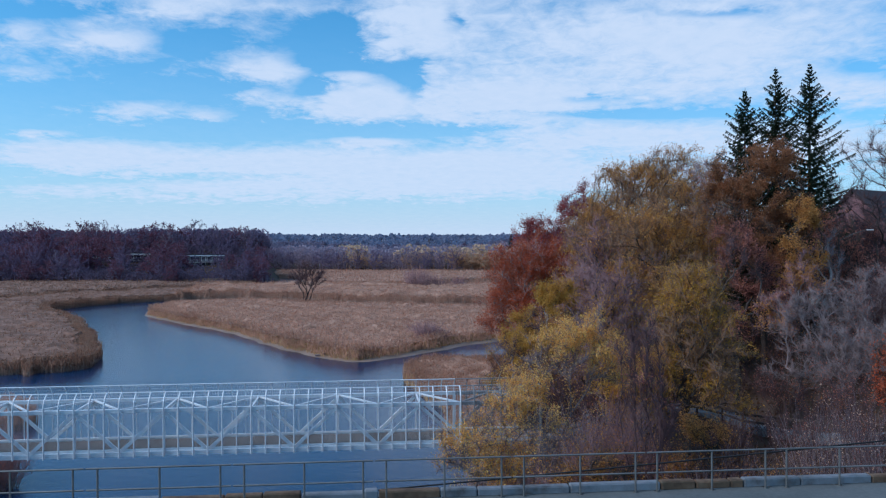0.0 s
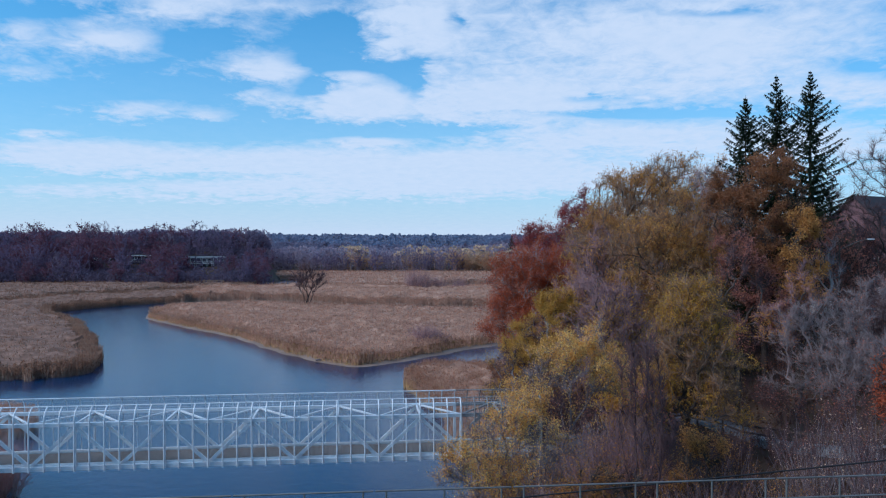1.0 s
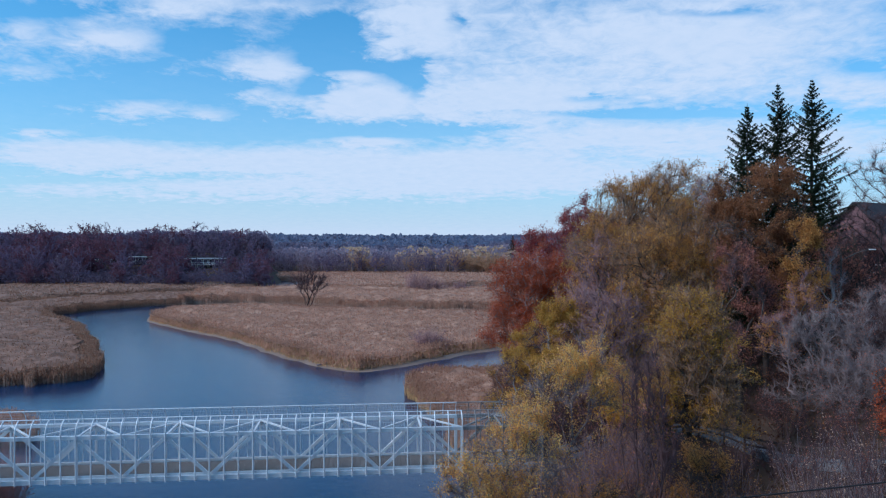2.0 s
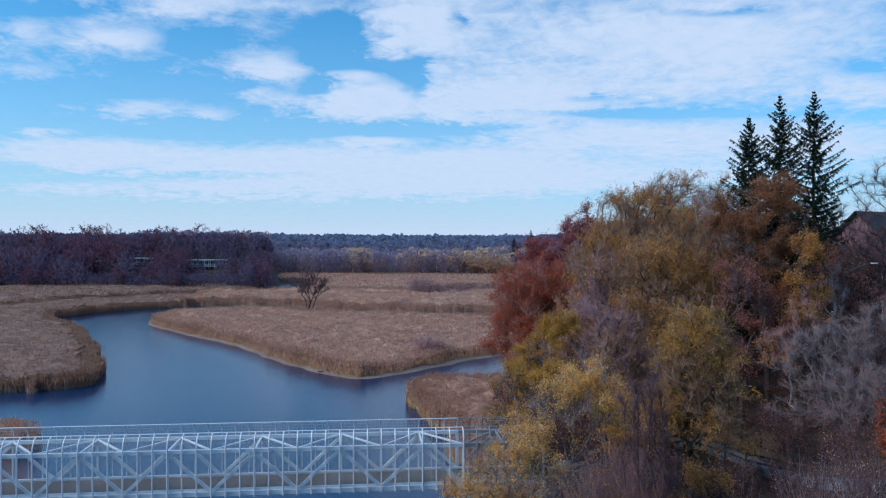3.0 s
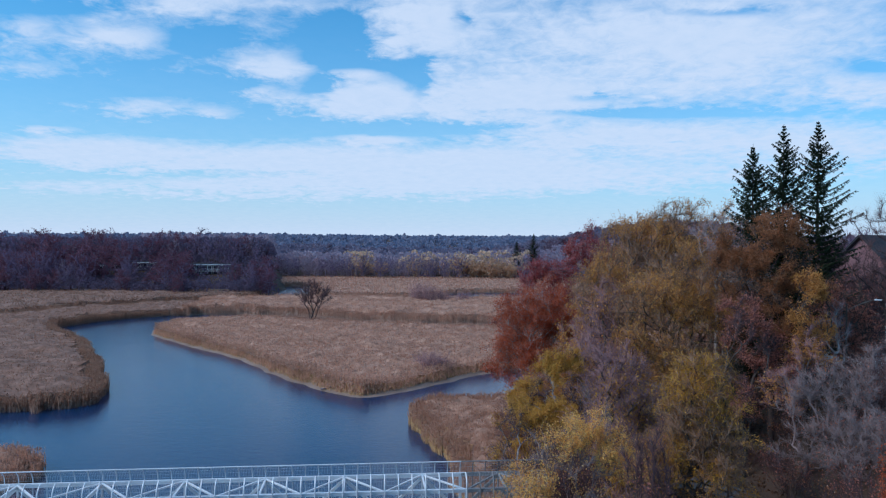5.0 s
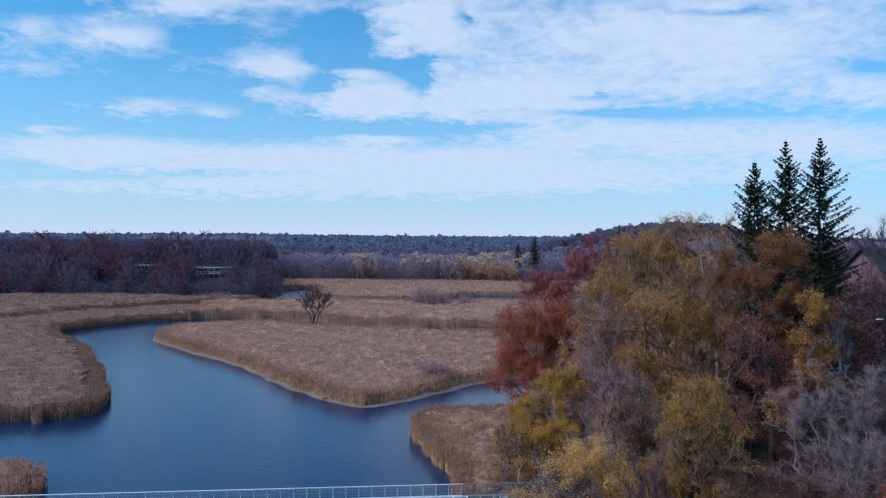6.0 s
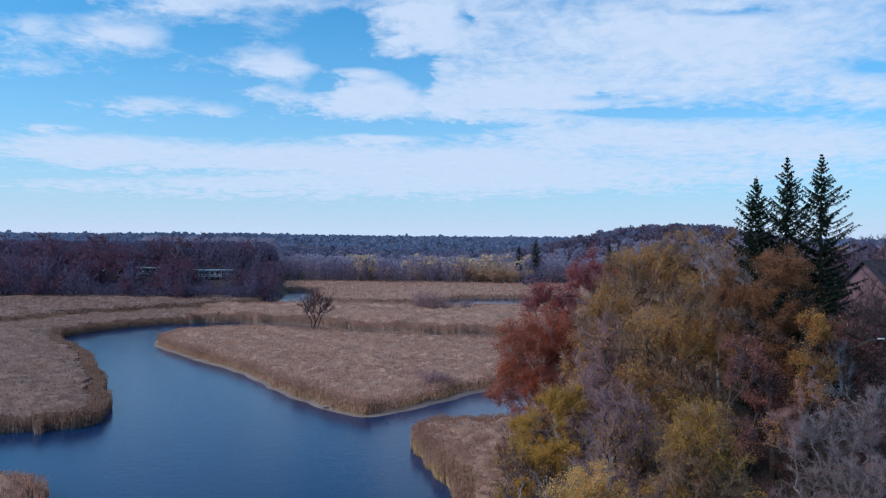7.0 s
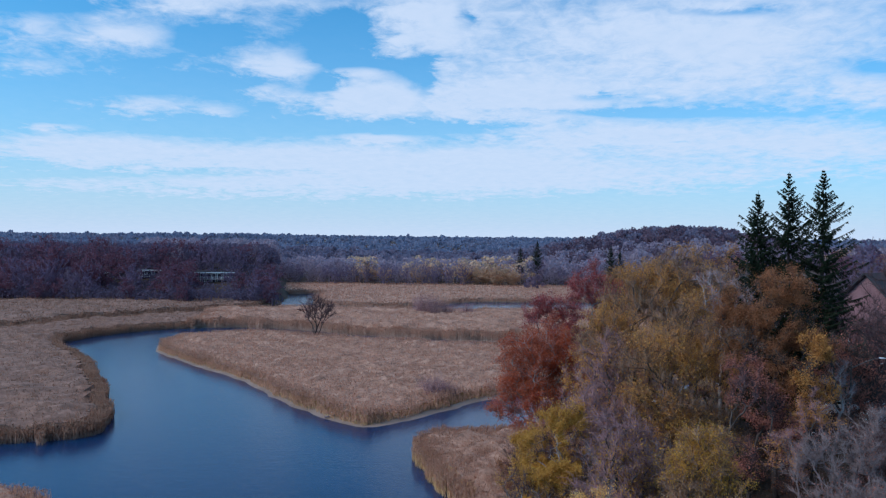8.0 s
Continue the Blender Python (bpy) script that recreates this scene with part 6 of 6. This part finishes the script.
def parked_car(x, y, turn, paint, label):
    z = ground_height(x, y)
    ob = thing("parked_car", (x, y, z), label, "car", "parked cars", turn)
    bm = bmesh.new()
    prof = [(-2.15, 0.3), (2.15, 0.3), (2.2, 0.72), (1.95, 0.88), (0.95, 0.98), (0.3, 1.42), (-1.2, 1.45), (-1.95, 1.0), (-2.2, 0.9)]
    a = [bm.verts.new((px, -0.85 + (0.12 if pz > 1.2 else 0), pz)) for px, pz in prof]
    b = [bm.verts.new((px, 0.85 - (0.12 if pz > 1.2 else 0), pz)) for px, pz in prof]
    bm.faces.new(a)
    bm.faces.new(b[::-1])
    for k in range(len(prof)):
        bm.faces.new((a[k], b[k], b[(k + 1) % len(prof)], a[(k + 1) % len(prof)]))
    bmesh.ops.recalc_face_normals(bm, faces=bm.faces)
    bmesh.ops.bevel(bm, geom=list(bm.edges), offset=0.06, segments=2, affect="EDGES")
    part("body", bm, paint, ob)
    for s in (-1, 1):
        part("side_window", box(bmesh.new(), (-1.2, s * 0.8 - 0.02, 1.02), (0.55, s * 0.8 + 0.02, 1.36), 0.01), M_WINDOW, ob)
        for wx in (-1.35, 1.35):
            w = mesh_part("wheel", *joined(tubes([(wx, s * 0.72, 0.32)], [(wx, s * 0.9, 0.32)], 0.32, 0.32, 14), tubes([(wx, s * 0.9, 0.32)], [(wx, s * 0.91, 0.32)], 0.32, 0.02, 14)), M_CABLE, ob)
            mesh_part("rim", *tubes([(wx, s * 0.9, 0.32)], [(wx, s * 0.93, 0.32)], 0.2, 0.16, 10), M_STEEL, w)


for cx, cy, ct, cm, cl in ((36.5, 70.5, 15, M_WHITE, "white parked car behind the trees"), (40.5, 70, 20, M_STEEL, "silver parked car behind the trees"), (37.5, 66, 70, M_WHITE, "white parked car beside the shrubs"), (33.0, 66.5, 10, M_SLATE, "dark parked car under the spruces")):
    parked_car(cx, cy, ct, cm, cl)


def wood_house(x, y, z, wide, label, light):
    ob = thing("wood_house", (x, y, z), label, "house", "houses among the trees", 14)
    part("wall", box(bmesh.new(), (-wide / 2, 0, -6), (wide / 2, 8, 5.2), 0.05), M_DARKWOOD, ob)
    bm = bmesh.new()
    for s in (0, 1):
        box(bm, (-wide / 2 - 0.6, -0.9 + 4.6 * s, 5.2 + 0.25 * s), (wide / 2 + 0.6, 4.0 + 4.9 * s, 5.5 + 0.25 * s), 0.04)
    part("roof", bm, M_SLATE, ob)
    part("fascia", box(bmesh.new(), (-wide / 2 - 0.62, -1.0, 4.9), (wide / 2 + 0.62, -0.9, 5.35), 0.01), light, ob)
    n = int(wide / 2.4)
    for k in range(n):
        cx = -wide / 2 + (k + 0.5) * wide / n
        for zz in (0.4, 2.9):
            w = part("window", box(bmesh.new(), (cx - 0.75, -0.05, zz), (cx + 0.75, 0.04, zz + 1.6), 0.01), M_WINDOW, ob)
            bm = bmesh.new()
            for lo, hi in (((cx - 0.95, -0.12, zz - 0.2), (cx + 0.95, -0.03, zz)), ((cx - 0.95, -0.12, zz + 1.6), (cx + 0.95, -0.03, zz + 1.8)), ((cx - 0.95, -0.12, zz), (cx - 0.75, -0.03, zz + 1.6)), ((cx + 0.75, -0.12, zz), (cx + 0.95, -0.03, zz + 1.6))):
                box(bm, lo, hi)
            part("frame", bm, light, w)
    b = part("balcony", box(bmesh.new(), (-wide / 2, -1.6, 2.2), (wide / 2, 0, 2.4), 0.02), light, ob)
    part("railing", box(bmesh.new(), (-wide / 2, -1.6, 3.2), (wide / 2, -1.5, 3.32), 0.01), light, b)
    k = -wide / 2
    while k <= wide / 2:
        part("baluster", box(bmesh.new(), (k - 0.06, -1.6, -5 if abs(k % 4) < 0.1 else 2.4), (k + 0.06, -1.5, 3.2), 0.01), light, b)
        k += 2.0


wood_house(-107, 330, 6.0, 17, "long low dark house with white balcony and trim", M_WHITE)
wood_house(-138, 335, 6.6, 9, "dark house with pale window frames among trees", M_WHITE)
wood_house(-156, 336, 5.2, 8, "small dark house with pale frames", M_STEEL)


def footpath():
    """A narrow paved path down the bank, with a low timber rail."""
    line = spline(PATH + [(25, 40.5)], 0.8, False)
    d = np.gradient(line, axis=0)
    nrm = np.stack([-d[:, 1], d[:, 0]], 1) / np.linalg.norm(d, axis=1, keepdims=True)
    rows = []
    for off, dz in ((-1.15, -0.3), (-1.1, 0.16), (1.1, 0.16), (1.15, -0.3)):
        p = line + nrm * off
        rows.append(np.c_[p, np.maximum(4.05, height(line[:, 0], line[:, 1])) + dz])
    v = np.concatenate(rows)
    n = len(line)
    k = np.arange(n - 1)
    f = np.concatenate([np.stack([k + r * n, k + 1 + r * n, k + 1 + (r + 1) * n, k + (r + 1) * n], 1) for r in range(3)])
    tagged(mesh_part("path", v, f, M_KERB, smooth=False), "narrow grey paved path down the bank", "path", kind="structure")
    rail = thing("path_railing", (0, 0, 0), "low weathered timber railing beside the path", "railing")
    for i in range(0, n - 3, 3):
        a, b = line[i] - nrm[i] * 1.3, line[i + 3] - nrm[i + 3] * 1.3
        za, zb = max(4.05, ground_height(*line[i])), max(4.05, ground_height(*line[i + 3]))
        part("post", beam(bmesh.new(), (a[0], a[1], za - 0.3), (a[0], a[1], za + 1.1), 0.12, 0.12), M_BARK, rail)
        for h in (0.55, 1.0):
            part("rail", beam(bmesh.new(), (a[0], a[1], za + h), (b[0], b[1], zb + h), 0.06, 0.14), M_BARK, rail)


footpath()


def ball_stone(bm, at, s, g):
    r = bmesh.ops.create_icosphere(bm, subdivisions=2, radius=1.0)
    k = Vector((g.uniform(-9, 9), g.uniform(-9, 9), g.uniform(-9, 9)))
    for v in r["verts"]:
        v.co *= 0.8 + 0.45 * noise.noise(v.co * 1.3 + k)
        v.co = Vector((v.co.x * s[0], v.co.y * s[1], v.co.z * s[2])) + Vector(at)


gs = random.Random(12)
for k in range(34):
    sx, sy = gs.uniform(0.8, 7.5), gs.uniform(40, 47)
    s = gs.uniform(0.22, 0.6)
    bm = bmesh.new()
    ball_stone(bm, (0, 0, 0), (s, s * 0.8, s * 0.6), gs)
    ob = part("boulder", bm, M_STONE)
    ob.location = (sx, sy, max(0.0, ground_height(sx, sy)) + s * 0.2)
    tagged(ob, "pale grey riprap boulder on the bank", "boulder", "riprap by the abutment")


def cable():
    """A slack black cable slung from the road bridge to a trunk on the bank."""
    a, b = np.array([-17.0, 24.5, 6.9]), np.array([24.0, 28.3, 9.6])
    t = np.linspace(0, 1, 40)[:, None]
    p = a + (b - a) * t
    p[:, 2] -= 0.5 * (t * (1 - t))[:, 0]
    ring = np.stack([np.zeros(6), np.cos(np.arange(6) * math.pi / 3), np.sin(np.arange(6) * math.pi / 3)], 1) * 0.03
    v = (p[:, None, :] + ring[None]).reshape(-1, 3)
    k = np.arange(39)[:, None] * 6 + np.arange(6)[None]
    k2 = np.arange(39)[:, None] * 6 + (np.arange(6)[None] + 1) % 6
    ob = mesh_part("overhead_cable", v, np.stack([k, k2, k2 + 6, k + 6], -1).reshape(-1, 4), M_CABLE, smooth=True)
    tagged(ob, "slack black cable slung beside the road bridge", "cable")


cable()


def driftwood():
    """A bleached log with a snapped limb, stranded on the mud."""
    ob = thing("driftwood_log", (-18.4, 111.2, WATER + 0.2), "bleached driftwood log stranded on the mud", "log", turn=35)
    mesh_part("log", *tubes([(-0.9, 0, 0.05), (0.1, 0.08, 0.12), (0.8, 0, 0.3)], [(0.1, 0.08, 0.12), (0.8, 0, 0.3), (1.2, -0.1, 0.7)], [0.13, 0.12, 0.09], [0.12, 0.09, 0.04], 8), M_TWIG_GREY, ob)
    mesh_part("limb", *tubes([(0.2, 0.08, 0.14)], [(0.5, 0.5, 0.75)], 0.06, 0.025, 6), M_TWIG_GREY, ob)


driftwood()


def jetty():
    """A low plank landing on posts at the foot of the woods."""
    ob = thing("wooden_jetty", (-90.0, 289.0, 0), "low brown plank jetty at the foot of the woods", "jetty", turn=6)
    for k in range(26):
        part("plank", box(bmesh.new(), (-3.9 + 0.3 * k, -0.9, 1.9), (-3.63 + 0.3 * k, 0.9, 1.97), 0.01), M_JETTY, ob)
    for x in (-3.7, -1.2, 1.2, 3.7):
        for y in (-0.8, 0.8):
            part("post", box(bmesh.new(), (x - 0.1, y - 0.1, -1.2), (x + 0.1, y + 0.1, 2.75), 0.02), M_JETTY, ob)
    for y in (-0.8, 0.8):
        part("rail", box(bmesh.new(), (-3.9, y - 0.05, 2.62), (3.9, y + 0.05, 2.78), 0.01), M_JETTY, ob)


jetty()
